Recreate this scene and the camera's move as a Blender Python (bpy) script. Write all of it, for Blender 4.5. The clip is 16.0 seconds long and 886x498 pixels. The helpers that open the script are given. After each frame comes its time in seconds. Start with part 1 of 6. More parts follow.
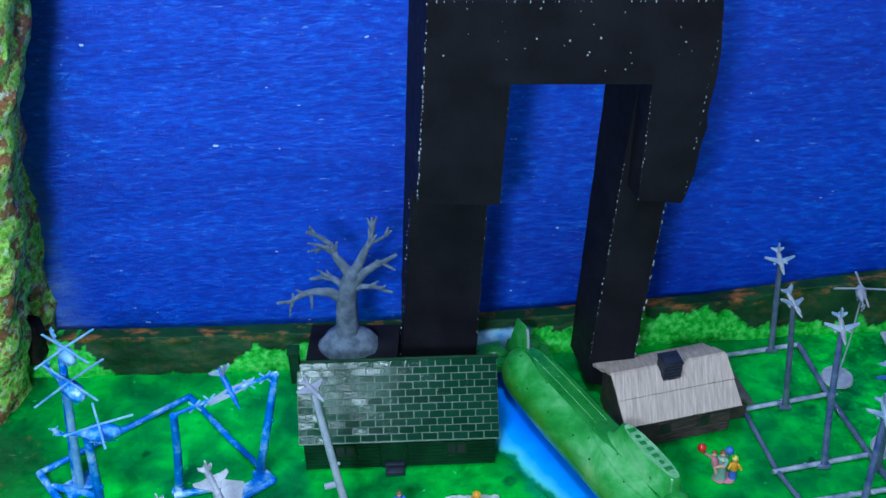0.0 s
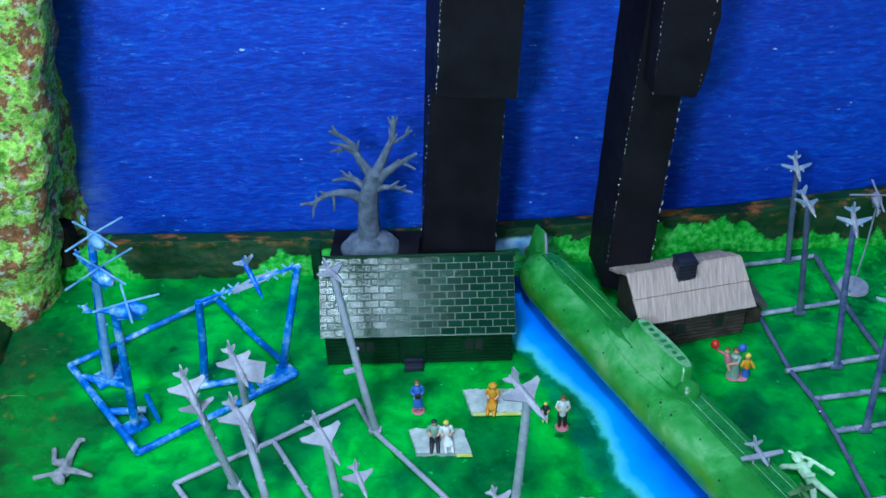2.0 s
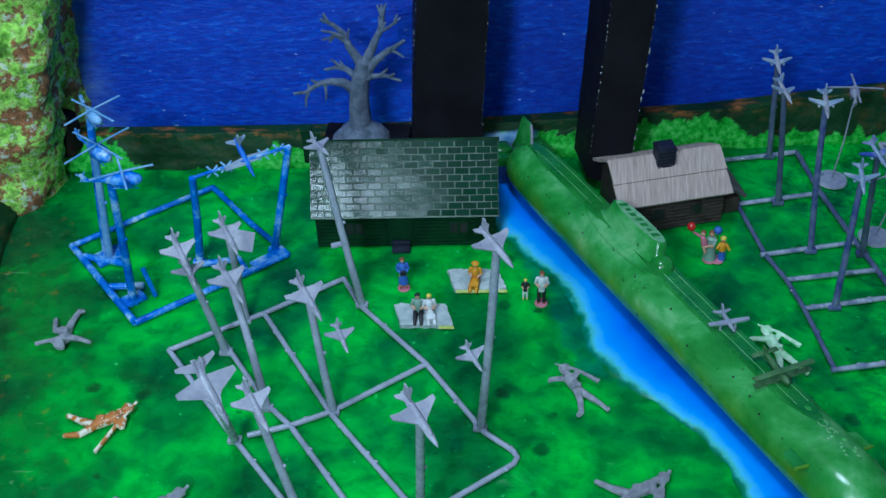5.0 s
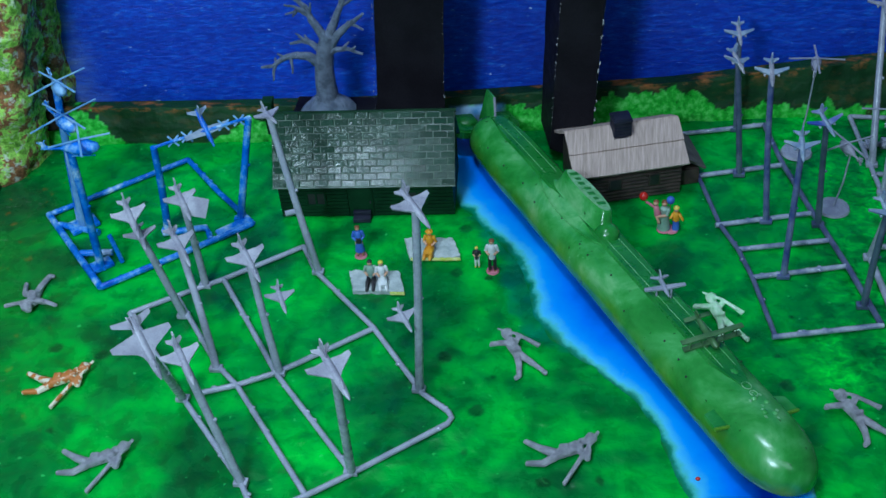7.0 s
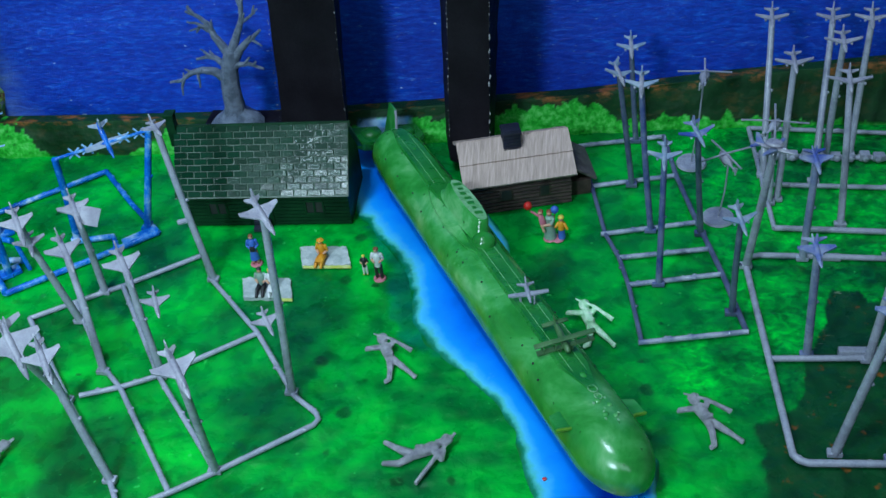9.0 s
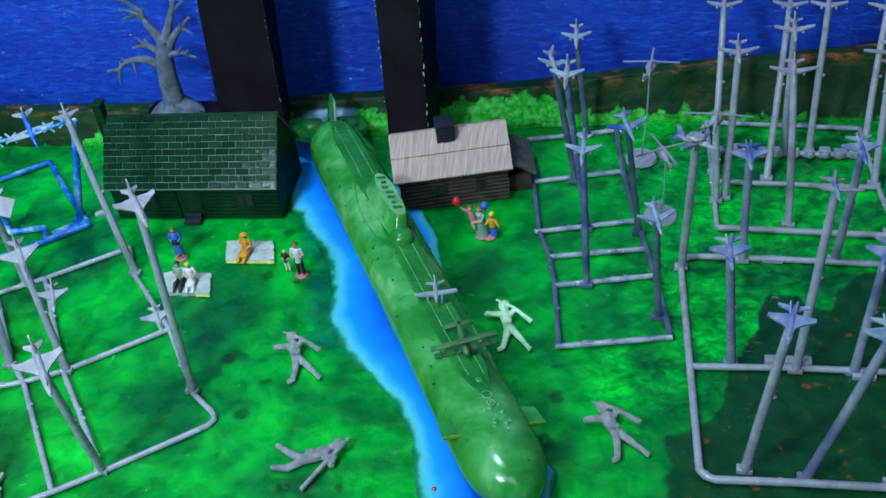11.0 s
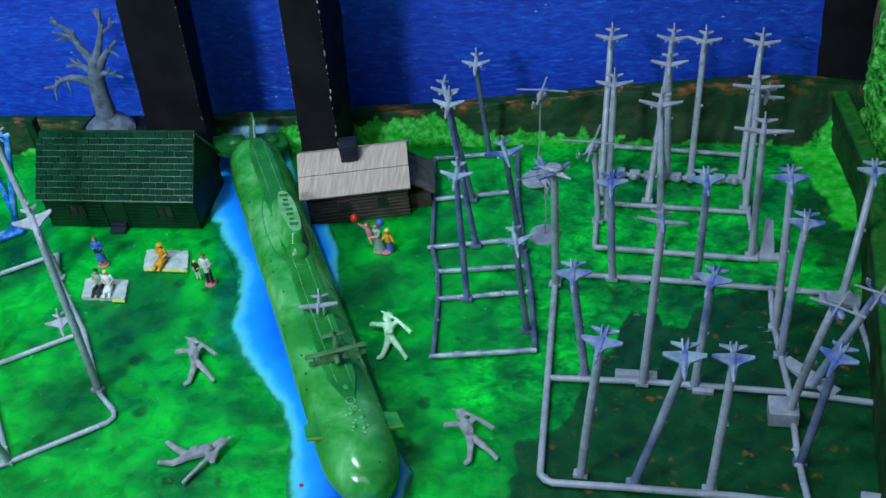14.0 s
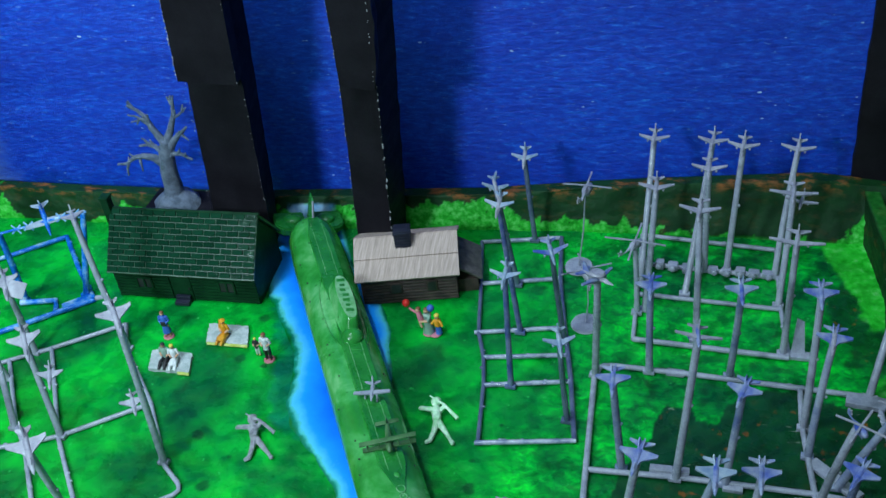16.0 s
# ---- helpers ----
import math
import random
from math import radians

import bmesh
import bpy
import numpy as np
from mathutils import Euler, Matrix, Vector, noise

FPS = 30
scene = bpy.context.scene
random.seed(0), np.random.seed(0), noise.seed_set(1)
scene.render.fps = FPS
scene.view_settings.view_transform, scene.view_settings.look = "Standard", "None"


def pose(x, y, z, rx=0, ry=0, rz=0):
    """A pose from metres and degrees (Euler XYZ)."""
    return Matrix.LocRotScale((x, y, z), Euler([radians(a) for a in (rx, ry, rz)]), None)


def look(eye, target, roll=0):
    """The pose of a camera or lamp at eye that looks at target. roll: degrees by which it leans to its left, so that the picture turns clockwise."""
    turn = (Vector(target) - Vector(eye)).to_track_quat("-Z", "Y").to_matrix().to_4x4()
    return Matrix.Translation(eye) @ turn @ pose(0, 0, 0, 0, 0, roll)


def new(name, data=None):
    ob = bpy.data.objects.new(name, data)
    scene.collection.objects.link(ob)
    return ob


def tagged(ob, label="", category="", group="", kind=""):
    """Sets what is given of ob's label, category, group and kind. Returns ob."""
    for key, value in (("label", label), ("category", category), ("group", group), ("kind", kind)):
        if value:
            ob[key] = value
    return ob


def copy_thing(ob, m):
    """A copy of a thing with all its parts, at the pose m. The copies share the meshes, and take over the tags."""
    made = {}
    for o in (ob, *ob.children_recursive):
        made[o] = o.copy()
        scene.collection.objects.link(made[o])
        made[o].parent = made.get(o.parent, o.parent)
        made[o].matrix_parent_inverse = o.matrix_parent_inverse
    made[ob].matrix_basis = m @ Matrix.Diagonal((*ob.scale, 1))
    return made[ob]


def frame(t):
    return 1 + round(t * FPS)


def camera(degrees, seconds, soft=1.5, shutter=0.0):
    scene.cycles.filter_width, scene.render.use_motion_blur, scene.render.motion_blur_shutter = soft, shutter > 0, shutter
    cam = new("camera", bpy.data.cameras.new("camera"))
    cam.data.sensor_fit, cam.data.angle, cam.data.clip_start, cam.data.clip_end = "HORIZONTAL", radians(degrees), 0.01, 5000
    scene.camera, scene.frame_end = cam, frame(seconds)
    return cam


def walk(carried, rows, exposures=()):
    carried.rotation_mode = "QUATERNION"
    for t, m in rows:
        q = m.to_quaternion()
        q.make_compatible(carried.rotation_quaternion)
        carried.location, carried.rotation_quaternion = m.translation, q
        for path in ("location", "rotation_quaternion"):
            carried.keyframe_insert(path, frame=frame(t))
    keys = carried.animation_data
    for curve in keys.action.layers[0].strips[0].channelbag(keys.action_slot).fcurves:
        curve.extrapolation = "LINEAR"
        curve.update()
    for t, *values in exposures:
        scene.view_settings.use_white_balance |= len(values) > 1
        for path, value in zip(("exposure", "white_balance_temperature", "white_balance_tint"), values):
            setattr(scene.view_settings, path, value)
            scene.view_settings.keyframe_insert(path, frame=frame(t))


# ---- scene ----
cam = camera(43.4, 16.0)
PATH = [
    (0, (0.092, 0.075, 0.53), (0.033, 1.657, -0.692), -1.1),
    (0.5, (0.088, 0.067, 0.523), (0.002, 1.64, -0.708), -1.7),
    (1, (0.095, 0.054, 0.511), (-0.006, 1.628, -0.719), -1.8),
    (1.5, (0.104, 0.039, 0.5), (-0.015, 1.605, -0.738), -2.1),
    (2, (0.102, 0.03, 0.496), (-0.017, 1.596, -0.743), -2.0),
    (2.5, (0.101, 0.021, 0.493), (-0.023, 1.59, -0.74), -2.4),
    (3, (0.104, 0.016, 0.485), (-0.029, 1.581, -0.753), -2.5),
    (3.5, (0.107, 0.007, 0.481), (-0.029, 1.561, -0.77), -2.2),
    (4, (0.113, -0.003, 0.475), (-0.027, 1.54, -0.789), -2.0),
    (4.5, (0.121, -0.013, 0.469), (-0.026, 1.528, -0.797), -2.1),
    (4.7, (0.122, -0.016, 0.471), (-0.024, 1.515, -0.807), -2.2),
    (6.8, (0.19, -0.034, 0.468), (-0.074, 1.466, -0.828), -4.9),
    (7, (0.196, -0.034, 0.466), (-0.069, 1.468, -0.827), -4.9),
    (7.5, (0.216, -0.027, 0.467), (-0.047, 1.476, -0.826), -5.1),
    (8, (0.237, -0.03, 0.463), (-0.038, 1.484, -0.815), -5.2),
    (8.5, (0.263, -0.037, 0.465), (-0.027, 1.482, -0.803), -5.6),
    (9, (0.293, -0.04, 0.469), (-0.036, 1.471, -0.799), -6.3),
    (9.2, (0.302, -0.035, 0.465), (-0.038, 1.483, -0.792), -6.4),
    (11.5, (0.395, -0.002, 0.44), (-0.077, 1.476, -0.823), -8.6),
    (12, (0.413, -0.005, 0.443), (-0.068, 1.466, -0.824), -8.6),
    (12.5, (0.437, -0.005, 0.45), (-0.05, 1.467, -0.813), -9.0),
    (13, (0.456, -0.01, 0.458), (-0.021, 1.461, -0.81), -8.6),
    (13.5, (0.467, -0.014, 0.467), (-0.005, 1.45, -0.811), -8.6),
    (14, (0.467, -0.015, 0.478), (-0.017, 1.453, -0.791), -8.2),
    (14.5, (0.471, -0.014, 0.491), (-0.03, 1.453, -0.773), -8.3),
    (15, (0.47, -0.019, 0.503), (-0.058, 1.444, -0.753), -8.0),
    (15.5, (0.465, -0.019, 0.523), (-0.081, 1.438, -0.733), -7.9),
    (16, (0.465, -0.018, 0.545), (-0.08, 1.452, -0.696), -7.8),
]
walk(cam, [(t, look(eye, target, roll)) for t, eye, target, roll in PATH],
     exposures=[(0, 0.50, 6050, 10), (2, 0.44, 6000, 10), (4.5, 0.0, 6000, 10), (7, 0.02, 6200, 10), (9, 0.20, 6400, 9), (11.5, 0.48, 6600, 7), (16, 0.48, 6700, 6)])

# ---- world and light ----
world = bpy.data.worlds.new("room_air")
world.use_nodes = True
scene.world = world
world.node_tree.nodes["Background"].inputs[0].default_value = (0.52, 0.70, 1.0, 1)
world.node_tree.nodes["Background"].inputs[1].default_value = 0.09


def area_lamp(name, eye, target, sx, sy, watts, colour):
    d = bpy.data.lights.new(name, "AREA")
    d.shape, d.size, d.size_y, d.energy, d.color = "RECTANGLE", sx, sy, watts, colour
    ob = new(name, d)
    ob.matrix_basis = look(eye, target)
    return ob


area_lamp("ceiling_light", (-0.01, 0.36, 1.15), (0.14, 0.47, 0), 0.19, 0.14, 5.0, (0.62, 0.84, 1.0))
# unseen lamp behind the camera, placed from the roof and bow highlights
area_lamp("front_lamp", (-0.07, -0.20, 0.62), (-0.48, 0.60, 0.28), 0.16, 0.10, 6.2, (0.62, 0.84, 1.0))

# added broad fill lamp to soften the shadows; no such panel is seen
area_lamp("soft_fill_light", (0.10, -0.45, 1.66), (0.10, 0.40, 0.1), 1.3, 0.9, 13.0, (0.62, 0.84, 1.0))


# ---- materials ----
class Nodes:
    def __init__(self, name, rough=0.5, metal=0.0, spec=0.5):
        self.m = bpy.data.materials.new(name)
        self.m.use_nodes = True
        self.t = self.m.node_tree
        self.b = self.t.nodes["Principled BSDF"]
        self.b.inputs["Roughness"].default_value = rough
        self.b.inputs["Metallic"].default_value = metal
        self.b.inputs["Specular IOR Level"].default_value = spec
        self.c = None

    def n(self, kind, **values):
        node = self.t.nodes.new(kind)
        for k, v in values.items():
            node.inputs[k.replace("_", " ")].default_value = v
        return node

    def link(self, a, b):
        self.t.links.new(a, b)

    def coord(self, scale=(1, 1, 1)):
        c = self.t.nodes.new("ShaderNodeTexCoord")
        mp = self.n("ShaderNodeMapping", Scale=scale)
        self.link(c.outputs["Object"], mp.inputs[0])
        return mp.outputs[0]

    def noise(self, scale, detail=4.0, stretch=(1, 1, 1), rough=0.55, distort=0.0):
        n = self.n("ShaderNodeTexNoise", Scale=scale, Detail=detail, Roughness=rough, Distortion=distort)
        self.link(self.coord(stretch), n.inputs["Vector"])
        return n.outputs["Fac"]

    def ramp(self, fac, stops):
        r = self.t.nodes.new("ShaderNodeValToRGB")
        e = r.color_ramp.elements
        while len(e) < len(stops):
            e.new(0.5)
        for el, (p, c) in zip(e, stops):
            el.position, el.color = p, (*c, 1) if len(c) == 3 else c
        self.link(fac, r.inputs[0])
        return r.outputs[0]

    def mix(self, fac, a, b, mode="MIX"):
        m = self.t.nodes.new("ShaderNodeMix")
        m.data_type, m.blend_type = "RGBA", mode
        for sock, v in ((m.inputs[0], fac), (m.inputs[6], a), (m.inputs[7], b)):
            if isinstance(v, (int, float)):
                sock.default_value = v
            elif isinstance(v, tuple):
                sock.default_value = (*v, 1)
            else:
                self.link(v, sock)
        return m.outputs[2]

    def math(self, op, a, b=0.0):
        m = self.t.nodes.new("ShaderNodeMath")
        m.operation = op
        for sock, v in zip(m.inputs, (a, b)):
            if isinstance(v, (int, float)):
                sock.default_value = v
            else:
                self.link(v, sock)
        return m.outputs[0]

    def attr(self, name):
        a = self.t.nodes.new("ShaderNodeAttribute")
        a.attribute_name = name
        return a.outputs["Fac"]

    def rnd(self):
        return self.t.nodes.new("ShaderNodeObjectInfo").outputs["Random"]

    def done(self, colour, bump=None, strength=0.3, distance=0.001, rough=None):
        if isinstance(colour, tuple):
            self.b.inputs["Base Color"].default_value = (*colour, 1)
        else:
            self.link(colour, self.b.inputs["Base Color"])
        if bump is not None:
            bp = self.n("ShaderNodeBump", Strength=strength, Distance=distance)
            self.link(bump, bp.inputs["Height"])
            self.link(bp.outputs[0], self.b.inputs["Normal"])
        if rough is not None:
            self.link(rough, self.b.inputs["Roughness"])
        return self.m


def mottled(name, a, b, scale=60.0, rough=0.45, bump=0.25, metal=0.0, spec=0.5, vary=0.12, dist=0.0006, detail=5.0):
    """Paint or plastic in two close tones with fine grain and a little wear."""
    k = Nodes(name, rough, metal, spec)
    base = k.ramp(k.noise(scale, detail), [(0.35, a), (0.65, b)])
    fine = k.noise(scale * 14, 3.0)
    shade = k.ramp(fine, [(0.3, (1 - vary,) * 3), (0.7, (1 + vary,) * 3)])
    r = k.math("ADD", k.math("MULTIPLY", k.noise(scale * 3, 3.0), 0.3), rough - 0.15)
    return k.done(k.mix(1.0, base, shade, "MULTIPLY"), fine, bump, dist, r)


def ground_paint():
    k = Nodes("green_ground_paint", 0.3, 0, 0.3)
    big = k.noise(17, 3, rough=0.55, distort=0.3)
    mid = k.noise(62, 4, rough=0.6, distort=0.4)
    g = k.ramp(big, [(0.34, (0.0003, 0.105, 0.022)), (0.45, (0.0005, 0.19, 0.027)), (0.54, (0.001, 0.32, 0.030)), (0.68, (0.002, 0.45, 0.032))])
    g2 = k.ramp(mid, [(0.32, (0.45, 0.5, 0.62)), (0.48, (1, 1, 1)), (0.66, (1.9, 1.55, 1.3))])
    g = k.mix(0.75, g, g2, "MULTIPLY")
    # brush dabs, thickest beside the far sprues
    dab = k.noise(150, 4, (1, 1.25, 1), 0.6, 0.8)
    dabs = k.ramp(dab, [(0.36, (0.42, 0.48, 0.5)), (0.47, (0.8, 0.85, 0.9)), (0.56, (1.3, 1.3, 1.1)), (0.68, (2.6, 1.9, 1.4))])
    g = k.mix(k.math("MULTIPLY", k.attr("stipple"), 0.75), g, k.mix(1.0, g, dabs, "MULTIPLY"))
    # sparse pale green dots, painted in as glints of the glossy ground
    fleck = k.ramp(k.noise(210, 2, rough=0.5), [(0.70, (0, 0, 0)), (0.745, (1, 1, 1))])
    g = k.mix(k.math("MULTIPLY", fleck, 0.6), g, (0.06, 0.62, 0.14))
    spots = k.ramp(k.noise(72, 2, rough=0.3), [(0.225, (1, 1, 1)), (0.27, (0, 0, 0))])
    g = k.mix(k.math("MULTIPLY", spots, 0.75), g, (0.003, 0.045, 0.01))
    g = k.mix(k.attr("shallow"), g, k.ramp(k.noise(50, 3), [(0.35, (0.001, 0.06, 0.055)), (0.65, (0.001, 0.12, 0.14))]))
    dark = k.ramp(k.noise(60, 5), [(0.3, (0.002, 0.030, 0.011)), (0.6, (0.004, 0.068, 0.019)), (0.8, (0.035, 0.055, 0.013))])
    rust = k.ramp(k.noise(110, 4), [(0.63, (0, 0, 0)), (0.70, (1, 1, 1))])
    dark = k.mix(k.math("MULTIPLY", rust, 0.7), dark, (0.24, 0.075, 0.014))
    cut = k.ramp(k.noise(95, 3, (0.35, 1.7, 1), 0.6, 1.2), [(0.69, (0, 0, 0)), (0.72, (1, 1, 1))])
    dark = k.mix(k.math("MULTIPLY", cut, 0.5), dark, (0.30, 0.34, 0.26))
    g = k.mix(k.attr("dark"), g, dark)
    g = k.mix(k.attr("bright"), g, k.ramp(k.noise(140, 4), [(0.3, (0.008, 0.36, 0.012)), (0.55, (0.03, 0.58, 0.04)), (0.75, (0.16, 0.70, 0.16))]))
    rough = k.math("ADD", k.math("MULTIPLY", mid, 0.4), 0.08)
    relief = k.math("ADD", k.noise(70, 3, rough=0.5), k.math("MULTIPLY", dab, 0.35))
    return k.done(g, relief, 0.5, 0.0022, rough)


def sea_paint():
    k = Nodes("blue_sea_paint", 0.40, 0, 0.5)
    waves = k.noise(210, 8, (0.5, 1, 1.6), 0.74, 0.4)
    swell = k.noise(9, 4, (0.7, 1, 1.5))
    c = k.ramp(waves, [(0.32, (0.001, 0.020, 0.36)), (0.48, (0.001, 0.042, 0.52)), (0.60, (0.003, 0.085, 0.66)), (0.72, (0.04, 0.25, 0.82))])
    c = k.mix(0.7, c, k.ramp(swell, [(0.35, (0.7, 0.7, 0.82)), (0.65, (1.3, 1.35, 1.15))]), "MULTIPLY")
    spark = k.ramp(k.noise(230, 4, (0.5, 1, 1.7), 0.75), [(0.645, (0, 0, 0)), (0.70, (1, 1, 1))])
    c = k.mix(k.math("MULTIPLY", spark, 0.5), c, (0.30, 0.55, 0.85))
    glint = k.ramp(k.noise(190, 1.5, (0.7, 1, 1.5), 0.4), [(0.775, (0, 0, 0)), (0.80, (1, 1, 1))])
    c = k.mix(k.math("MULTIPLY", glint, 0.8), c, (0.6, 0.75, 0.9))
    worn = k.math("MULTIPLY", k.attr("worn"), k.ramp(k.noise(60, 5, (0.6, 1, 1.5), 0.7), [(0.35, (0.1, 0.1, 0.1)), (0.65, (1, 1, 1))]))
    c = k.mix(worn, c, (0.16, 0.27, 0.55))
    return k.done(c, k.noise(230, 6, (0.5, 1, 1.4), 0.75), 0.75, 0.0020)


def stream_paint():
    k = Nodes("blue_stream_paint", 0.22, 0, 0.5)
    u = k.math("ADD", k.attr("across"), k.math("MULTIPLY", k.math("SUBTRACT", k.noise(48, 5, rough=0.65), 0.5), 0.20))
    # last stop: deep blue paint, with the hull's shadow put into the colour
    c = k.ramp(u, [(0.0, (0.0, 0.14, 0.025)), (0.035, (0.004, 0.20, 0.13)), (0.065, (0.07, 0.48, 0.46)), (0.10, (0.07, 0.50, 0.88)), (0.18, (0.010, 0.32, 0.98)), (0.34, (0.003, 0.19, 0.93)), (0.58, (0.002, 0.03, 0.42))])
    foam = k.ramp(k.noise(95, 4, rough=0.7), [(0.68, (0, 0, 0)), (0.76, (1, 1, 1))])
    c = k.mix(k.math("MULTIPLY", foam, 0.45), c, (0.10, 0.45, 0.85))
    return k.done(c, k.noise(80, 3), 0.2, 0.0008)


def moss_paint():
    k = Nodes("moss_rock_paint", 0.7, 0, 0.3)
    c = k.ramp(k.noise(58, 5, rough=0.7), [(0.34, (0.09, 0.26, 0.025)), (0.42, (0.28, 0.62, 0.07)), (0.49, (0.44, 0.76, 0.15)), (0.54, (0.28, 0.11, 0.045)), (0.68, (0.46, 0.20, 0.09))])
    g = k.noise(210, 5, rough=0.75)
    c = k.mix(0.7, c, k.ramp(g, [(0.38, (0.35, 0.35, 0.3)), (0.5, (1, 1, 1)), (0.62, (1.6, 1.5, 1.4))]), "MULTIPLY")
    pale = k.ramp(k.noise(170, 3, rough=0.65), [(0.56, (0, 0, 0)), (0.66, (1, 1, 1))])
    c = k.mix(k.math("MULTIPLY", pale, 0.8), c, (0.7, 0.74, 0.62))
    return k.done(c, g, 0.8, 0.003)


def dark_moss_paint():
    k = Nodes("green_moss_paint", 0.6, 0, 0.4)
    c = k.ramp(k.noise(170, 5, rough=0.75), [(0.40, (0.003, 0.05, 0.005)), (0.48, (0.02, 0.30, 0.018)), (0.58, (0.10, 0.60, 0.07)), (0.70, (0.45, 0.75, 0.42))])
    return k.done(c, k.noise(120, 5, rough=0.7), 0.9, 0.004)


def hull_paint():
    k = Nodes("submarine_green_paint", 0.2, 0, 0.5)
    c = k.ramp(k.noise(30, 5, rough=0.6, distort=0.4), [(0.34, (0.010, 0.16, 0.022)), (0.48, (0.026, 0.26, 0.042)), (0.58, (0.06, 0.34, 0.085)), (0.70, (0.18, 0.46, 0.19))])
    low = k.attr("low")
    olive = k.ramp(k.noise(45, 4), [(0.35, (0.02, 0.15, 0.008)), (0.52, (0.08, 0.25, 0.008)), (0.68, (0.22, 0.36, 0.010))])
    c = k.mix(k.math("MULTIPLY", low, 0.85), c, olive)
    specks = k.ramp(k.noise(260, 2), [(0.26, (1, 1, 1)), (0.3, (0, 0, 0))])
    c = k.mix(k.math("MULTIPLY", specks, 0.7), c, (0.006, 0.05, 0.01))
    return k.done(c, k.noise(220, 3), 0.12, 0.0006, k.math("ADD", k.math("MULTIPLY", k.noise(50, 3), 0.25), 0.1))


def camo_paint():
    k = Nodes("camouflage_paint", 0.5)
    c = k.ramp(k.noise(210, 2), [(0.47, (0.5, 0.16, 0.035)), (0.53, (0.75, 0.65, 0.5))])
    return k.done(c, k.noise(500, 2), 0.3, 0.0005)


def worn_edge_paint():
    k = Nodes("worn_card_edge", 0.8)
    c = k.ramp(k.noise(420, 3, rough=0.7), [(0.40, (0.10, 0.10, 0.11)), (0.60, (0.46, 0.46, 0.48))])
    return k.done(c)


def tile_paint():
    k = Nodes("glossy_dark_green_tile", 0.14, 0, 0.11)
    c = k.ramp(k.rnd(), [(0.0, (0.003, 0.026, 0.013)), (1.0, (0.006, 0.042, 0.021))])
    return k.done(c, k.noise(330, 4, rough=0.65), 0.22, 0.0007, k.math("ADD", k.math("MULTIPLY", k.noise(90, 3), 0.18), 0.0))


def rim_paint():
    """The raised rim: dark green with rust streaks along the top and bright green splashes."""
    k = Nodes("rim_paint", 0.55, 0, 0.2)
    c = k.ramp(k.noise(60, 6, (0.75, 1, 1), 0.65), [(0.3, (0.003, 0.022, 0.007)), (0.6, (0.006, 0.048, 0.012)), (0.78, (0.025, 0.030, 0.010))])
    rust = k.ramp(k.noise(90, 6, (0.6, 1, 1.4), 0.7), [(0.52, (0, 0, 0)), (0.66, (1, 1, 1))])
    c = k.mix(k.math("MULTIPLY", rust, k.attr("rust")), c, (0.32, 0.11, 0.03))
    splash = k.ramp(k.noise(230, 4, rough=0.6), [(0.28, (0.003, 0.09, 0.006)), (0.36, (0.008, 0.26, 0.014)), (0.50, (0.020, 0.42, 0.028)), (0.70, (0.12, 0.60, 0.12))])
    c = k.mix(k.attr("bright"), c, splash)
    c = k.mix(k.attr("wash"), c, k.ramp(k.noise(90, 4), [(0.35, (0.08, 0.30, 0.62)), (0.6, (0.35, 0.55, 0.75))]))
    return k.done(c, k.noise(220, 5, rough=0.7), 0.5, 0.0015)


def blue_paint():
    """Blue brushed thinly over grey plastic, rubbed pale in patches."""
    k = Nodes("blue_painted_plastic", 0.25, 0, 0.5)
    n = k.noise(66, 5, rough=0.7)
    c = k.ramp(n, [(0.36, (0.001, 0.08, 0.50)), (0.50, (0.006, 0.17, 0.66)), (0.57, (0.10, 0.32, 0.70)), (0.64, (0.42, 0.58, 0.80))])
    return k.done(c, k.noise(320, 4, rough=0.65), 0.6, 0.0014, k.math("ADD", k.math("MULTIPLY", n, 0.3), 0.12))


def thatch_paint():
    k = Nodes("pale_straw_roof", 0.8)
    c = k.ramp(k.noise(150, 5, (5, 0.35, 0.35), 0.65), [(0.25, (0.28, 0.205, 0.175)), (0.5, (0.44, 0.325, 0.285)), (0.75, (0.60, 0.45, 0.41))])
    return k.done(c, k.noise(230, 5, (5, 0.3, 0.3)), 0.45, 0.0010)


GROUND, SEA, STREAM, MOSS, DARK_MOSS = ground_paint(), sea_paint(), stream_paint(), moss_paint(), dark_moss_paint()
HULL, CAMO, WORN, TILE, RIM, THATCH = hull_paint(), camo_paint(), worn_edge_paint(), tile_paint(), rim_paint(), thatch_paint()
BLACK = mottled("black_card", (0.007, 0.0058, 0.0085), (0.012, 0.0105, 0.0145), 40, 0.6, 0.3, spec=0.10)
GREY = mottled("grey_plastic", (0.27, 0.285, 0.36), (0.38, 0.39, 0.47), 90, 0.27, 0.15)
PALE = mottled("pale_grey_plastic", (0.24, 0.235, 0.30), (0.36, 0.355, 0.42), 120, 0.3, 0.3)
SOLDIER = mottled("matt_grey_plastic", (0.31, 0.30, 0.36), (0.56, 0.55, 0.61), 200, 0.4, 0.8, dist=0.0022)
STAIN = mottled("stained_grey_plastic", (0.11, 0.14, 0.29), (0.33, 0.36, 0.45), 42, 0.25, 0.2)
SLATE = mottled("slate_plastic", (0.05, 0.065, 0.14), (0.13, 0.15, 0.24), 70, 0.20, 0.25, spec=1.0)
# slate rungs with the overhead lamp's highlight painted in as a pale tone
RUNG = mottled("highlit_slate_plastic", (0.13, 0.16, 0.28), (0.44, 0.47, 0.56), 120, 0.2, 0.3, spec=1.0)
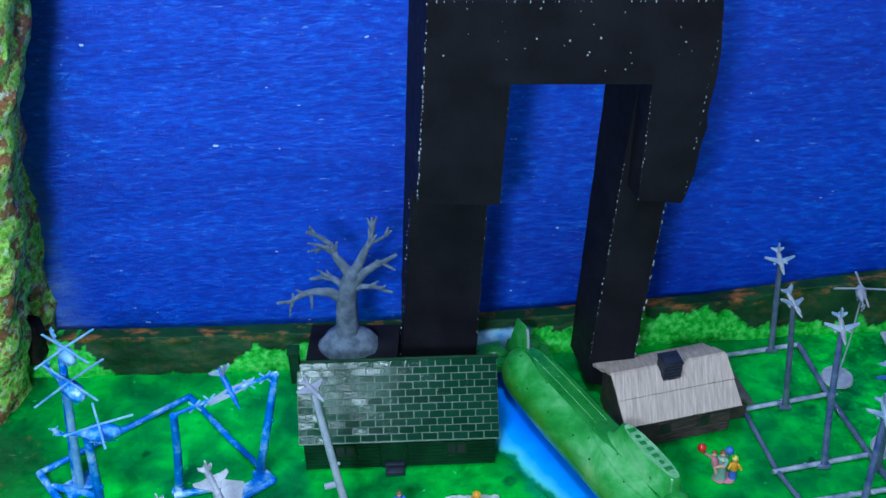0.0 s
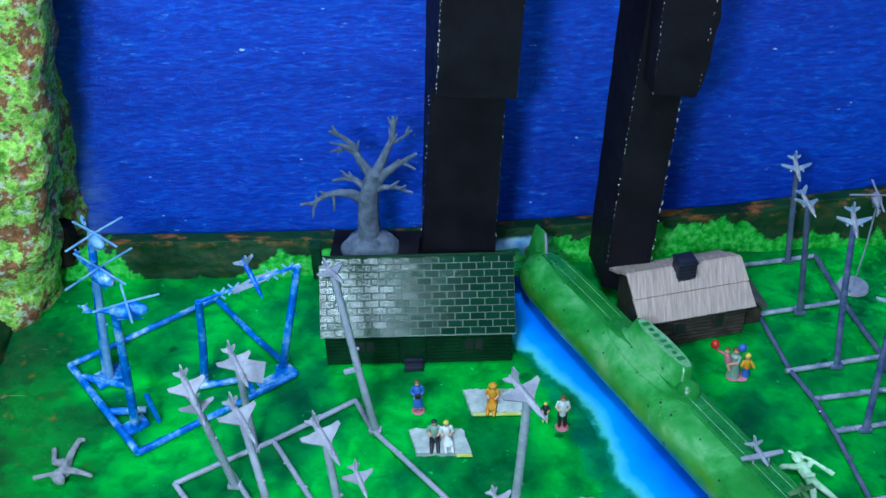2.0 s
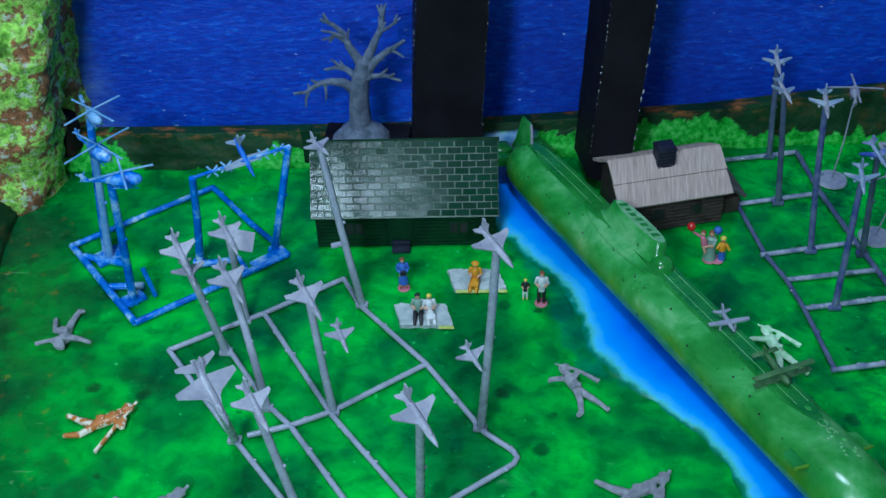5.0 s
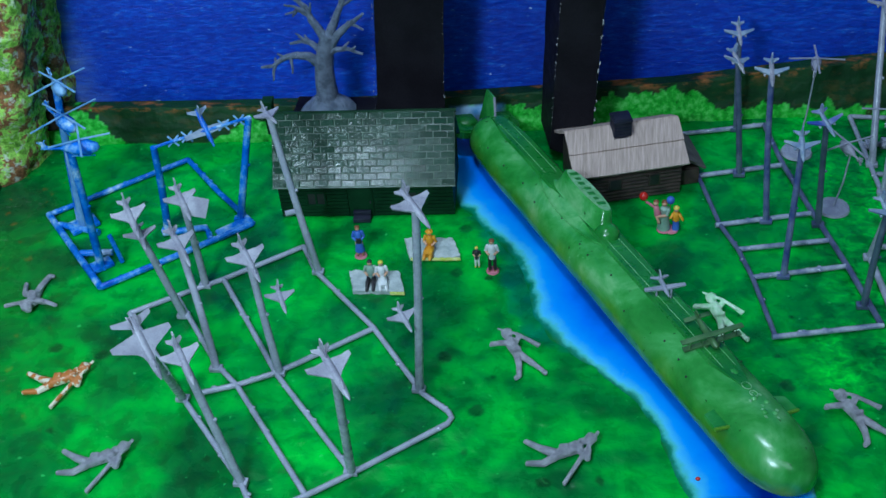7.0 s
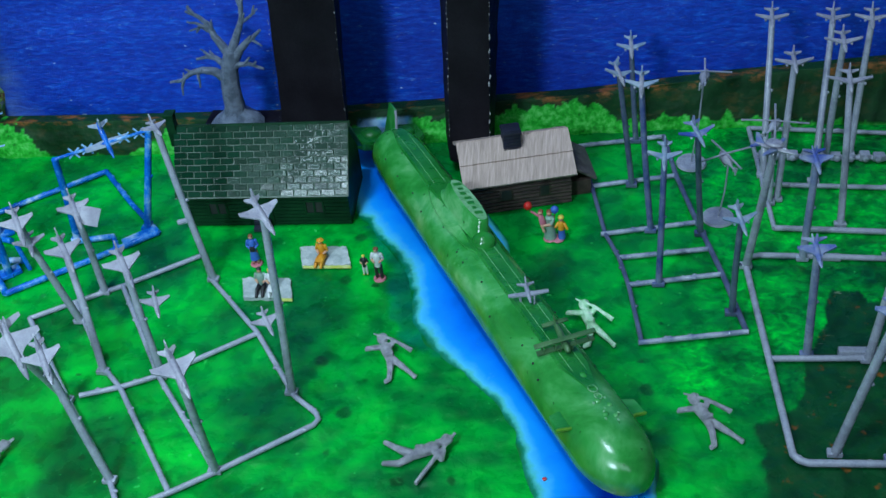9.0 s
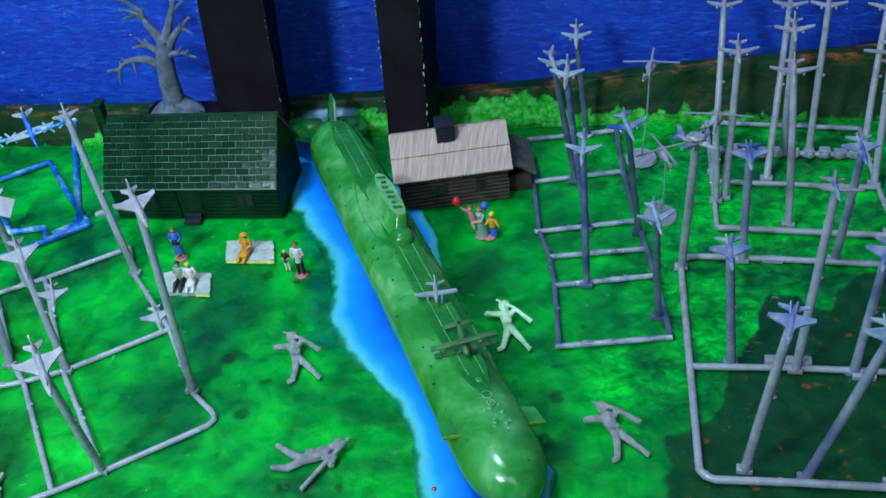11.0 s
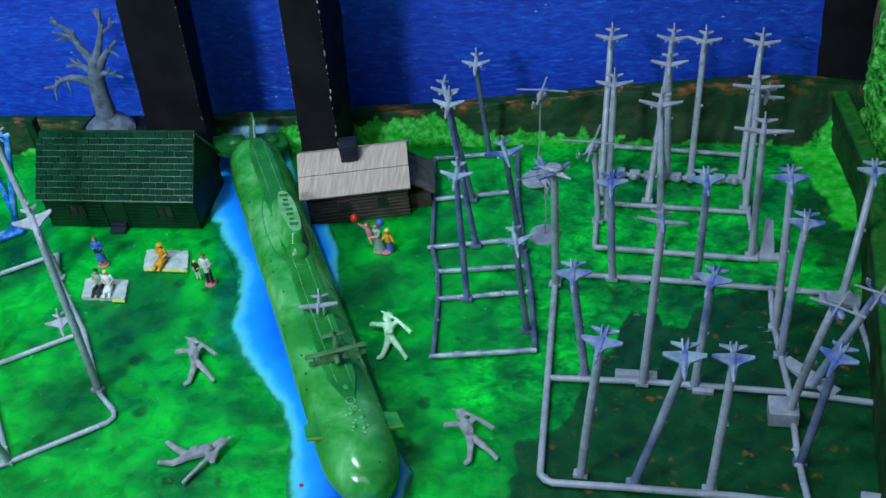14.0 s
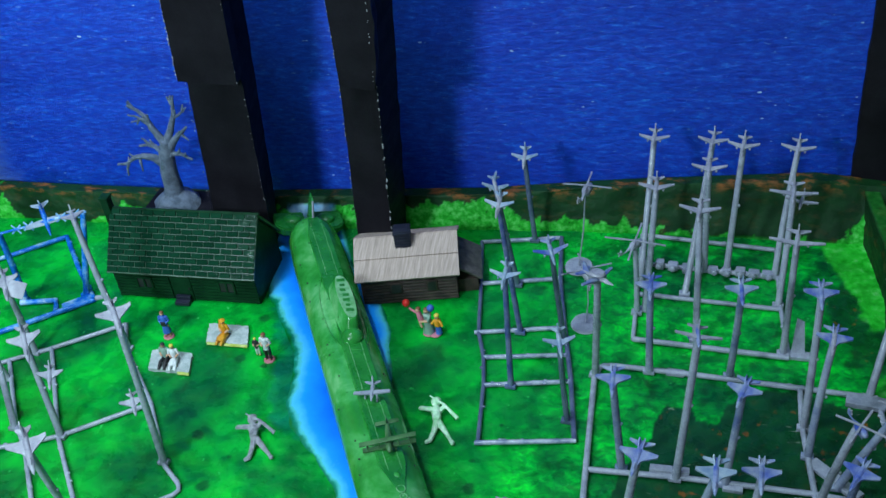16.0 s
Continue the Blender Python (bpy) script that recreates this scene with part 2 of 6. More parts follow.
MIST = mottled("blue_grey_plastic", (0.13, 0.20, 0.34), (0.32, 0.38, 0.46), 140, 0.35, 0.2)
MORTAR = mottled("pale_green_joint", (0.018, 0.065, 0.03), (0.04, 0.11, 0.055), 90, 0.4, 0.2)
NAVY = mottled("navy_painted_plastic", (0.03, 0.05, 0.2), (0.16, 0.19, 0.32), 90, 0.3, 0.2)
BLUE = blue_paint()
SKYBLUE = mottled("sky_blue_plastic", (0.07, 0.25, 0.56), (0.26, 0.46, 0.68), 120, 0.4, 0.3)
INDIGO = mottled("indigo_tinted_plastic", (0.035, 0.075, 0.36), (0.30, 0.34, 0.46), 110, 0.35, 0.3)
TREE = mottled("grey_tree_plastic", (0.085, 0.11, 0.16), (0.21, 0.25, 0.34), 190, 0.32, 0.8, dist=0.0016)
MINT = mottled("pale_green_plastic", (0.36, 0.74, 0.40), (0.76, 0.92, 0.74), 260, 0.45, 0.7)
DKGREEN = mottled("dark_green_wall", (0.003, 0.022, 0.009), (0.006, 0.044, 0.016), 60, 0.5, 0.3, spec=0.12)
BARK = mottled("dark_brown_wall", (0.022, 0.014, 0.012), (0.07, 0.045, 0.036), 160, 0.6, 0.5)
SOOT = mottled("dark_stone", (0.006, 0.005, 0.004), (0.022, 0.015, 0.010), 120, 0.8, 0.5, spec=0.1)
CHIMNEY = mottled("blue_black_brick", (0.008, 0.010, 0.022), (0.018, 0.02, 0.04), 90, 0.45, 0.3)
CASING = mottled("dark_casing_green", (0.008, 0.16, 0.022), (0.026, 0.25, 0.042), 50, 0.3, 0.15)
YOLIVE = mottled("yellow_olive_paint", (0.05, 0.22, 0.015), (0.15, 0.34, 0.03), 140, 0.35, 0.3)
MINTHULL = mottled("worn_pale_green_paint", (0.10, 0.36, 0.12), (0.26, 0.52, 0.28), 160, 0.3, 0.3)
SHINGLE = mottled("grey_brown_shingle", (0.06, 0.05, 0.05), (0.14, 0.12, 0.11), 160, 0.7, 0.5)
OLIVE = mottled("olive_plastic", (0.03, 0.10, 0.03), (0.09, 0.2, 0.08), 90, 0.35, 0.2)
CLOTH = mottled("grey_blanket", (0.36, 0.42, 0.42), (0.58, 0.62, 0.62), 200, 0.9, 0.6, dist=0.001)
FRINGE = mottled("yellow_fringe", (0.45, 0.5, 0.06), (0.6, 0.62, 0.25), 300, 0.9, 0.5)
SKIN = mottled("skin_paint", (0.5, 0.26, 0.16), (0.6, 0.34, 0.22), 200, 0.5, 0.1)
WHITE = mottled("white_paint", (0.62, 0.62, 0.62), (0.75, 0.76, 0.78), 200, 0.5, 0.1)
INK = mottled("black_paint", (0.01, 0.01, 0.014), (0.025, 0.022, 0.026), 200, 0.5, 0.1)
RED = mottled("red_paint", (0.5, 0.015, 0.012), (0.6, 0.03, 0.02), 200, 0.3, 0.1)
PINK = mottled("pink_paint", (0.55, 0.14, 0.2), (0.65, 0.22, 0.28), 200, 0.5, 0.1)
ORANGE = mottled("orange_paint", (0.6, 0.22, 0.01), (0.75, 0.34, 0.02), 200, 0.5, 0.1)
YELLOW = mottled("yellow_paint", (0.65, 0.5, 0.03), (0.75, 0.6, 0.1), 200, 0.5, 0.1)
COAT = mottled("blue_coat_paint", (0.03, 0.1, 0.42), (0.05, 0.16, 0.55), 200, 0.5, 0.1)
DRESS = mottled("grey_green_paint", (0.2, 0.32, 0.26), (0.28, 0.4, 0.32), 200, 0.5, 0.1)
HAIR = mottled("brown_paint", (0.16, 0.05, 0.02), (0.25, 0.09, 0.04), 200, 0.5, 0.1)
WOOD = mottled("table_wood", (0.14, 0.08, 0.04), (0.22, 0.13, 0.07), 14, 0.5, 0.2)
PLASTER = mottled("room_plaster", (0.66, 0.67, 0.68), (0.72, 0.72, 0.72), 5, 0.85, 0.2)


# ---- mesh helpers ----
def thing(name, at, label, category, group="", kind=""):
    ob = new(name)
    ob.empty_display_size = 0.01
    ob.matrix_basis = Matrix.Translation(at)
    return tagged(ob, label, category, group, kind)


def solid(name, bm, material, smooth=True):
    me = bpy.data.meshes.new(name)
    bm.normal_update()
    bm.to_mesh(me)
    bm.free()
    for m in (material if isinstance(material, (list, tuple)) else [material]):
        me.materials.append(m)
    if smooth:
        me.polygons.foreach_set("use_smooth", [True] * len(me.polygons))
        me.set_sharp_from_angle(angle=radians(40))
    return new(name, me)


def part(name, bm, material, parent, label="", smooth=True):
    """One mesh, modelled in world metres, under a thing (an Empty) or under a part."""
    ob = solid(name, bm, material, smooth)
    ob.parent = parent
    if parent.type == "EMPTY":
        ob.matrix_parent_inverse = parent.matrix_basis.inverted()
    return tagged(ob, label)


def box(bm, x0, x1, y0, y1, z0, z1, m=None, bevel=0.0, mat=0):
    b = bmesh.new()
    bmesh.ops.create_cube(b, size=1.0)
    for v in b.verts:
        v.co = Vector((x0 + (v.co.x + 0.5) * (x1 - x0), y0 + (v.co.y + 0.5) * (y1 - y0), z0 + (v.co.z + 0.5) * (z1 - z0)))
    if bevel:
        bmesh.ops.bevel(b, geom=b.edges[:], offset=bevel, segments=2, affect="EDGES", profile=0.6)
    return merge(bm, b, m, mat)


def merge(bm, b, m=None, mat=0):
    if m is not None:
        b.transform(m)
    for f in b.faces:
        f.material_index = mat
    me = bpy.data.meshes.new("join")
    b.to_mesh(me)
    b.free()
    bm.from_mesh(me)
    bpy.data.meshes.remove(me)
    return bm


def tube(bm, points, radii, seg=10, mat=0, cap=True):
    """A round bar through the points, with a radius at each."""
    pts = [Vector(p) for p in points]
    if not isinstance(radii, (list, tuple)):
        radii = [radii] * len(pts)
    rings = []
    prev = None
    for i, p in enumerate(pts):
        d = (pts[min(i + 1, len(pts) - 1)] - pts[max(i - 1, 0)]).normalized()
        a = prev - d * prev.dot(d) if prev is not None else d.orthogonal()
        a.normalize()
        prev = a
        c = d.cross(a)
        rings.append([bm.verts.new(p + radii[i] * (a * math.cos(2 * math.pi * k / seg) + c * math.sin(2 * math.pi * k / seg))) for k in range(seg)])
    for r, s in zip(rings, rings[1:]):
        for k in range(seg):
            bm.faces.new((r[k], r[(k + 1) % seg], s[(k + 1) % seg], s[k])).material_index = mat
    if cap:
        bm.faces.new(rings[0][::-1]).material_index = mat
        bm.faces.new(rings[-1]).material_index = mat
    return bm


def ball(bm, at, r, mat=0, squash=(1, 1, 1), u=12, v=8, m=None):
    b = bmesh.new()
    bmesh.ops.create_uvsphere(b, u_segments=u, v_segments=v, radius=r)
    mm = Matrix.Translation(at) @ (m or Matrix()) @ Matrix.Diagonal((*squash, 1))
    return merge(bm, b, mm, mat)


def prism(bm, outline, y0, y1, mat=0):
    """An outline in x and z carried from y0 to y1."""
    front = [bm.verts.new((x, y0, z)) for x, z in outline]
    back = [bm.verts.new((x, y1, z)) for x, z in outline]
    n = len(outline)
    bm.faces.new(front[::-1]).material_index = mat
    bm.faces.new(back).material_index = mat
    for i in range(n):
        bm.faces.new((front[i], front[(i + 1) % n], back[(i + 1) % n], back[i])).material_index = mat
    bmesh.ops.recalc_face_normals(bm, faces=bm.faces[:])
    return bm


def slab(bm, outline, z0, z1, m=None, mat=0):
    """A flat outline in x and y carried from z0 to z1."""
    b = bmesh.new()
    lo = [b.verts.new((x, y, z0)) for x, y in outline]
    hi = [b.verts.new((x, y, z1)) for x, y in outline]
    n = len(outline)
    b.faces.new(lo[::-1])
    b.faces.new(hi)
    for i in range(n):
        b.faces.new((lo[i], lo[(i + 1) % n], hi[(i + 1) % n], hi[i]))
    bmesh.ops.recalc_face_normals(b, faces=b.faces[:])
    return merge(bm, b, m, mat)


def along(points, x):
    """The height of a broken line at x."""
    xs, ys = zip(*points)
    return float(np.interp(x, xs, ys))


def sheet(name, nx, ny, place, material, attrs, parent=None):
    """A grid of nx by ny cells; place(u, v) gives a point, and attrs name functions of that point, u and v."""
    pts = [(i / nx, j / ny, place(i / nx, j / ny)) for j in range(ny + 1) for i in range(nx + 1)]
    faces = [(j * (nx + 1) + i, j * (nx + 1) + i + 1, (j + 1) * (nx + 1) + i + 1, (j + 1) * (nx + 1) + i) for j in range(ny) for i in range(nx)]
    me = bpy.data.meshes.new(name)
    me.from_pydata([p for _, _, p in pts], [], faces)
    me.materials.append(material)
    me.polygons.foreach_set("use_smooth", [True] * len(me.polygons))
    for key, f in attrs.items():
        a = me.attributes.new(key, "FLOAT", "POINT")
        a.data.foreach_set("value", [f(p, u, v) for u, v, p in pts])
    return new(name, me)


def soft(a, b, x):
    t = min(1.0, max(0.0, (x - a) / (b - a)))
    return t * t * (3 - 2 * t)


def nz(x, y, s, k=0.0):
    return noise.fractal(Vector((x * s, y * s, k)), 0.8, 2.0, 4)


# ---- the tray: ground, rim, backdrop ----
FOOT = [(-0.3, 0.612), (-0.1, 0.621), (0.02, 0.628), (0.25, 0.656), (0.36, 0.667), (0.56, 0.678)]
CREST = [(-0.3, 0.622), (-0.1, 0.631), (0.02, 0.638), (0.25, 0.665), (0.36, 0.682), (0.56, 0.706)]
CREST_Z = [(-0.3, 0.025), (0.05, 0.025), (0.25, 0.028), (0.36, 0.034), (0.50, 0.040), (0.535, 0.035), (0.56, 0.033)]
PATCH_EDGE = [(0.355, 0.372), (0.363, 0.377), (0.371, 0.383), (0.386, 0.392), (0.391, 0.404), (0.394, 0.428), (0.4, 0.441), (0.409, 0.462), (0.4115, 0.484), (0.416, 0.491), (0.432, 0.4925), (0.436, 0.481),
              (0.449, 0.481), (0.453, 0.4955), (0.469, 0.514), (0.497, 0.517), (0.521, 0.508), (0.532, 0.507), (0.56, 0.519)]


CORNER_PATCH = [(0.585, 0.543), (0.611, 0.534), (0.647, 0.519), (0.663, 0.509), (0.678, 0.512)]


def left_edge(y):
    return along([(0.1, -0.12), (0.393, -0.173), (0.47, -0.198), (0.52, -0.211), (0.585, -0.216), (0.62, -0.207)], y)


# small round spots of darker ground colour
DARK_SPOTS = [(0.113, 0.5285), (0.112, 0.4855), (-0.124, 0.406), (-0.093, 0.402), (0.113, 0.411), (0.305, 0.401), (0.135, 0.372)]


def ground_dark(p, u, v):
    x, y = p[0], p[1]
    w = 0.008 * nz(x, y, 90)
    inside = soft(-0.0015, 0.0015, along(PATCH_EDGE, x) - y + 0.45 * w) if x > 0.35 else 0
    gone = soft(-0.0015, 0.0015, x - 0.3665 + 0.06 * (y - 0.34) + 0.4 * w)
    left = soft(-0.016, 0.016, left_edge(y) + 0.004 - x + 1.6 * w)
    bare = 0.8 * soft(-0.004, 0.006, x - 0.508 - 0.4 * abs(y - 0.60) + 1.2 * w) * soft(0.535, 0.548, y + w)
    dark_spot = max(soft(0.0050, 0.0034, math.hypot(x - a, (y - b) * 0.9) + 0.25 * w) for a, b in DARK_SPOTS)
    # ground colour also darkens gradually over 8 cm towards the left edge
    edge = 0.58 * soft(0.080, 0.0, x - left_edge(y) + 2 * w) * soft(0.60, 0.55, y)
    return max(inside * gone, 0.88 * left, bare, edge, 0.75 * dark_spot)


def ground_bright(p, u, v):
    x, y = p[0], p[1]
    w = 0.012 * nz(x, y, 70, 3)
    corner = soft(-0.0018, 0.0018, x - along(CORNER_PATCH, y) + 0.35 * w) * soft(0.581, 0.586, y + 0.3 * w)
    tuft = soft(0.0, 0.004, 0.010 - math.hypot(x - 0.551, (y - 0.527) * 0.55) + 0.4 * w)
    return max(0.95 * corner, 0.8 * tuft)


BAY = [(0.40, 0.213), (0.433, 0.172), (0.453, 0.162), (0.497, 0.150), (0.533, 0.124), (0.60, 0.09)]


def ground_shallow(p, u, v):
    """The thin blue wash on the bank beside the stream."""
    x, y = p[0], p[1]
    wide = 0.014 * soft(0.395, 0.44, y) * soft(0.555, 0.50, y)
    return 0.55 * soft(wide + 0.004, wide - 0.004, along(BAY, y) - x + 0.010 * nz(x, y, 40, 5)) if wide > 0.002 and x < along(BAY, y) + 0.03 else 0.0


def ground_stipple(p, u, v):
    """Where the green was dabbed on with a coarse brush."""
    return soft(0.27, 0.36, p[0] + 0.05 * nz(p[0], p[1], 14, 6)) * soft(0.36, 0.42, p[1] + 0.03 * nz(p[0], p[1], 30, 1))


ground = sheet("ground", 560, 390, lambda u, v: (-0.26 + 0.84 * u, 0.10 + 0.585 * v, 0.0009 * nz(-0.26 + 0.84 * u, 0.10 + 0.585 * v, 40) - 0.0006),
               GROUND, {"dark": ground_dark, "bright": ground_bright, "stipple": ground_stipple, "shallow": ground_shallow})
tagged(ground, "mottled glossy green painted ground of the diorama", "ground", kind="structure")

SPLASH = [(-0.26, 0.0), (-0.2, 0.020), (-0.188, 0.024), (-0.174, 0.020), (-0.163, 0.007), (-0.147, -0.004), (-0.105, -0.004), (-0.08, 0.003), (-0.064, 0.014), (-0.03, 0.017), (0.09, 0.016), (0.16, 0.017),
          (0.24, 0.023), (0.27, 0.021), (0.285, 0.007), (0.36, 0.008), (0.39, 0.002), (0.505, 0.0), (0.519, 0.002), (0.539, 0.016), (0.547, 0.010), (0.58, 0.0)]


def back_rim_bright(p, u, v):
    h = along(SPLASH, p[0]) + 0.006 * nz(p[0], p[2], 90, 5)
    return soft(-0.0005, 0.0005, h - p[2])


def back_rim_wash(p, u, v):
    w = 0.003 * nz(p[0], p[2], 110, 2)
    return soft(0.090, 0.094, p[0] + w) * soft(-0.131, -0.127, -p[0] + w) * soft(0.004, 0.007, p[2] + 0.4 * w) * soft(-0.021, -0.018, -p[2] + 0.4 * w)


def back_rim_place(u, v):
    x = -0.26 + 0.83 * u
    f, c, z = along(FOOT, x), along(CREST, x), along(CREST_Z, x)
    if v < 0.7:
        k = v / 0.7
        return (x, f + (c - f) * k + 0.0015 * nz(x, k * 0.05, 30, 7), z * k + (0.0015 * nz(x, k * 0.05, 25, 2) if 0 < k else -0.003))
    k = (v - 0.7) / 0.3
    return (x, c + 0.012 * k, z - 0.001 * k if k < 0.99 else -0.01)


rim = sheet("rim_back", 640, 40, back_rim_place, RIM, {"bright": back_rim_bright, "wash": back_rim_wash, "rust": lambda p, u, v: 0.12 + 0.88 * soft(0.55, 0.68, v)})
tagged(rim, "raised dark green rim with rust streaks and bright green splashes", "rim", kind="structure")


def side_rim_place(u, v):
    y = 0.10 + 0.612 * u
    z = 0.031
    x = 0.552 - 0.20 * max(0.0, y - 0.612)
    if v < 0.6:
        k = v / 0.6
        return (x + 0.002 * k + 0.0015 * nz(y, k, 30, 9), y, z * k - (0.003 if k == 0 else 0))
    k = (v - 0.6) / 0.4
    return (x + 0.002 + 0.0125 * k, y, z if k < 0.99 else -0.01)


side = sheet("rim_right", 120, 20, side_rim_place, RIM, {"bright": lambda p, u, v: 0.22 * soft(0.58, 0.62, v), "rust": lambda p, u, v: 0.15})
tagged(side, "raised dark green rim along the side of the tray", "rim", kind="structure")


def left_rim_place(u, v):
    y = 0.10 + 0.54 * u
    x = left_edge(y) - 0.012
    z = 0.020
    if v < 0.6:
        k = v / 0.6
        return (x - 0.012 * k + 0.002 * nz(y, k, 30, 4), y, z * k - (0.003 if k == 0 else 0))
    k = (v - 0.6) / 0.4
    return (x - 0.012 - 0.05 * k, y, z if k < 0.99 else -0.01)


lrim = sheet("rim_left", 120, 20, left_rim_place, RIM, {"bright": lambda p, u, v: 0.0, "rust": lambda p, u, v: 0.15})
tagged(lrim, "low dark green rim along the side of the tray", "rim", kind="structure")


def board_place(u, v):
    x = -0.215 + 0.775 * u
    return (x, 0.655 + 0.09 * (x + 0.2) + 0.0010 * nz(x, v, 12), -0.01 + 0.40 * v)


board = sheet("backdrop", 120, 40, board_place, SEA, {"worn": lambda p, u, v: 0.8 * soft(0.035, 0.0, p[0] + 0.215 - 0.05 * (0.2 - p[2]) + 0.01 * nz(p[0], p[2], 30, 6))})
md = board.modifiers.new("thickness", "SOLIDIFY")
md.thickness, md.offset = 0.006, -1
tagged(board, "tall blue board painted as rippling sea with white glints", "backdrop", kind="structure")

LEFT_SHORE = [(0.083, 0.644), (0.100, 0.572), (0.129, 0.533), (0.155, 0.497), (0.167, 0.453), (0.177, 0.433), (0.202, 0.411), (0.225, 0.389), (0.239, 0.365), (0.246, 0.339), (0.256, 0.315), (0.27, 0.24), (0.28, 0.12)]
RIGHT_SHORE = [(0.135, 0.65), (0.160, 0.60), (0.196, 0.563), (0.214, 0.530), (0.224, 0.50), (0.232, 0.475), (0.252, 0.44), (0.268, 0.41), (0.288, 0.38), (0.312, 0.350), (0.312, 0.325), (0.33, 0.24), (0.34, 0.12)]


def river(v):
    s = v * (len(LEFT_SHORE) - 1)
    i = min(int(s), len(LEFT_SHORE) - 2)
    k = s - i
    k = k * k * (3 - 2 * k) * 0.5 + k * 0.5
    return [Vector(a).lerp(Vector(b), k) for a, b in ((LEFT_SHORE[i], LEFT_SHORE[i + 1]), (RIGHT_SHORE[i], RIGHT_SHORE[i + 1]))]


def stream_place(u, v):
    a, b = river(v)
    a = a + Vector((-0.005 + 0.0022 * nz(a.x, a.y, 24, 2), -0.003 + 0.0016 * nz(a.y, a.x, 24, 8)))
    p = a.lerp(b, u)
    return (p.x, p.y, 0.0016 - 0.0026 * (abs(2 * u - 1) ** 10))


stream = sheet("water", 40, 160, stream_place, STREAM, {"across": lambda p, u, v: u if u < 0.6 else max(0.0, 1.5 * (1 - u))})
tagged(stream, "bright blue painted stream with pale shallow edges", "stream", kind="structure")

# table, room
tab = thing("table", (0.15, 0.3, -0.78), "brown wooden table under the diorama", "table")
bm = bmesh.new()
box(bm, -0.5, 0.85, 0.06, 0.95, -0.045, -0.012, bevel=0.003)
part("tabletop", bm, WOOD, tab)
for x in (-0.45, 0.8):
    for y in (0.1, 0.9):
        bm = bmesh.new()
        box(bm, x - 0.025, x + 0.025, y - 0.025, y + 0.025, -0.78, -0.045, bevel=0.003)
        part("leg", bm, WOOD, tab)
for nm, dims in (("floor", (-1.9, 2.2, -2.1, 1.9, -0.88, -0.78)), ("ceiling", (-1.9, 2.2, -2.1, 1.9, 1.7, 1.8)), ("wall_north", (-1.9, 2.2, 1.8, 1.9, -0.78, 1.7)),
                 ("wall_south", (-1.9, 2.2, -2.1, -2.0, -0.78, 1.7)), ("wall_west", (-2.0, -1.9, -2.1, 1.9, -0.78, 1.7)), ("wall_east", (2.2, 2.3, -2.1, 1.9, -0.78, 1.7))):
    bm = bmesh.new()
    box(bm, *dims)
    tagged(solid(nm, bm, PLASTER, False), "plain grey " + nm.split("_")[0] + " of the room", nm.split("_")[0], kind="structure")


# ---- black gate ----
def wavy(a, b, n, amp, seed):
    """A slightly ragged cut from a to b."""
    out = []
    for i in range(n):
        k = i / n
        out.append((a[0] + (b[0] - a[0]) * k + (amp * noise.noise(Vector((seed, k * n * 0.7, 0))) if i else 0), a[1] + (b[1] - a[1]) * k))
    return out


def loft(bm, front, back, y0, y1):
    """A block between a front outline at y0 and a back outline at y1, both in x and z."""
    a = [bm.verts.new((x, y0, z)) for x, z in front]
    c = [bm.verts.new((x, y1, z)) for x, z in back]
    bm.faces.new(a)
    bm.faces.new(c[::-1])
    n = len(a)
    for i in range(n):
        bm.faces.new((a[i], c[i], c[(i + 1) % n], a[(i + 1) % n]))
    bmesh.ops.recalc_face_normals(bm, faces=bm.faces[:])


gate = thing("gate", (0.13, 0.615, 0), "tall black cardboard gate with worn pale edges", "gate")
GATE_LEGS = [([(0.0425, 0.0), (0.0905, 0.0), (0.1055, 0.284), (0.0635, 0.284)], [(0.0400, 0.0), (0.0840, 0.0), (0.1060, 0.284), (0.0560, 0.284)], 0.605, 0.632),
             ([(0.1645, 0.0), (0.1925, 0.0), (0.2090, 0.284), (0.1820, 0.284)], [(0.1565, 0.0), (0.1925, 0.0), (0.2150, 0.284), (0.1690, 0.284)], 0.605, 0.640)]


def ragged(o, seed):
    """The outline with its two upright cuts slightly uneven."""
    n = 26
    right = wavy(o[1], o[2], n, 0.0012, seed)
    left = wavy(o[3], o[0], n, 0.0009, seed + 4)
    return right + left


for i, (fo, bo, y0, y1) in enumerate(GATE_LEGS):
    bm = bmesh.new()
    loft(bm, ragged(fo, 3 + 7 * i), ragged(bo, 5 + 7 * i), y0, y1)
    part("leg", bm, BLACK, gate, smooth=False)
bm = bmesh.new()
AO = wavy((0.0588, 0.167), (0.0675, 0.290), 14, 0.0007, 3) + wavy((0.0675, 0.290), (0.2138, 0.290), 8, 0.0, 5) + [(0.2138, 0.290), (0.2162, 0.262), (0.2160, 0.246), (0.2140, 0.226), (0.2150, 0.217), (0.2128, 0.205), (0.2118, 0.188), (0.2085, 0.172), (0.2065, 0.1675), (0.1826, 0.1695), (0.1835, 0.243), (0.1098, 0.243)] + wavy((0.1098, 0.243), (0.1052, 0.166), 10, 0.0006, 9)[1:] + [(0.1052, 0.166)]
loft(bm, AO, [(x - 0.004, z) for x, z in AO], 0.587, 0.6048)
part("arch_front", bm, BLACK, gate, smooth=False)
bm = bmesh.new()
loft(bm, [(0.100, 0.246), (0.186, 0.246), (0.188, 0.283), (0.100, 0.283)], [(0.095, 0.246), (0.175, 0.246), (0.177, 0.283), (0.095, 0.283)], 0.606, 0.632)
part("lintel", bm, BLACK, gate, smooth=False)
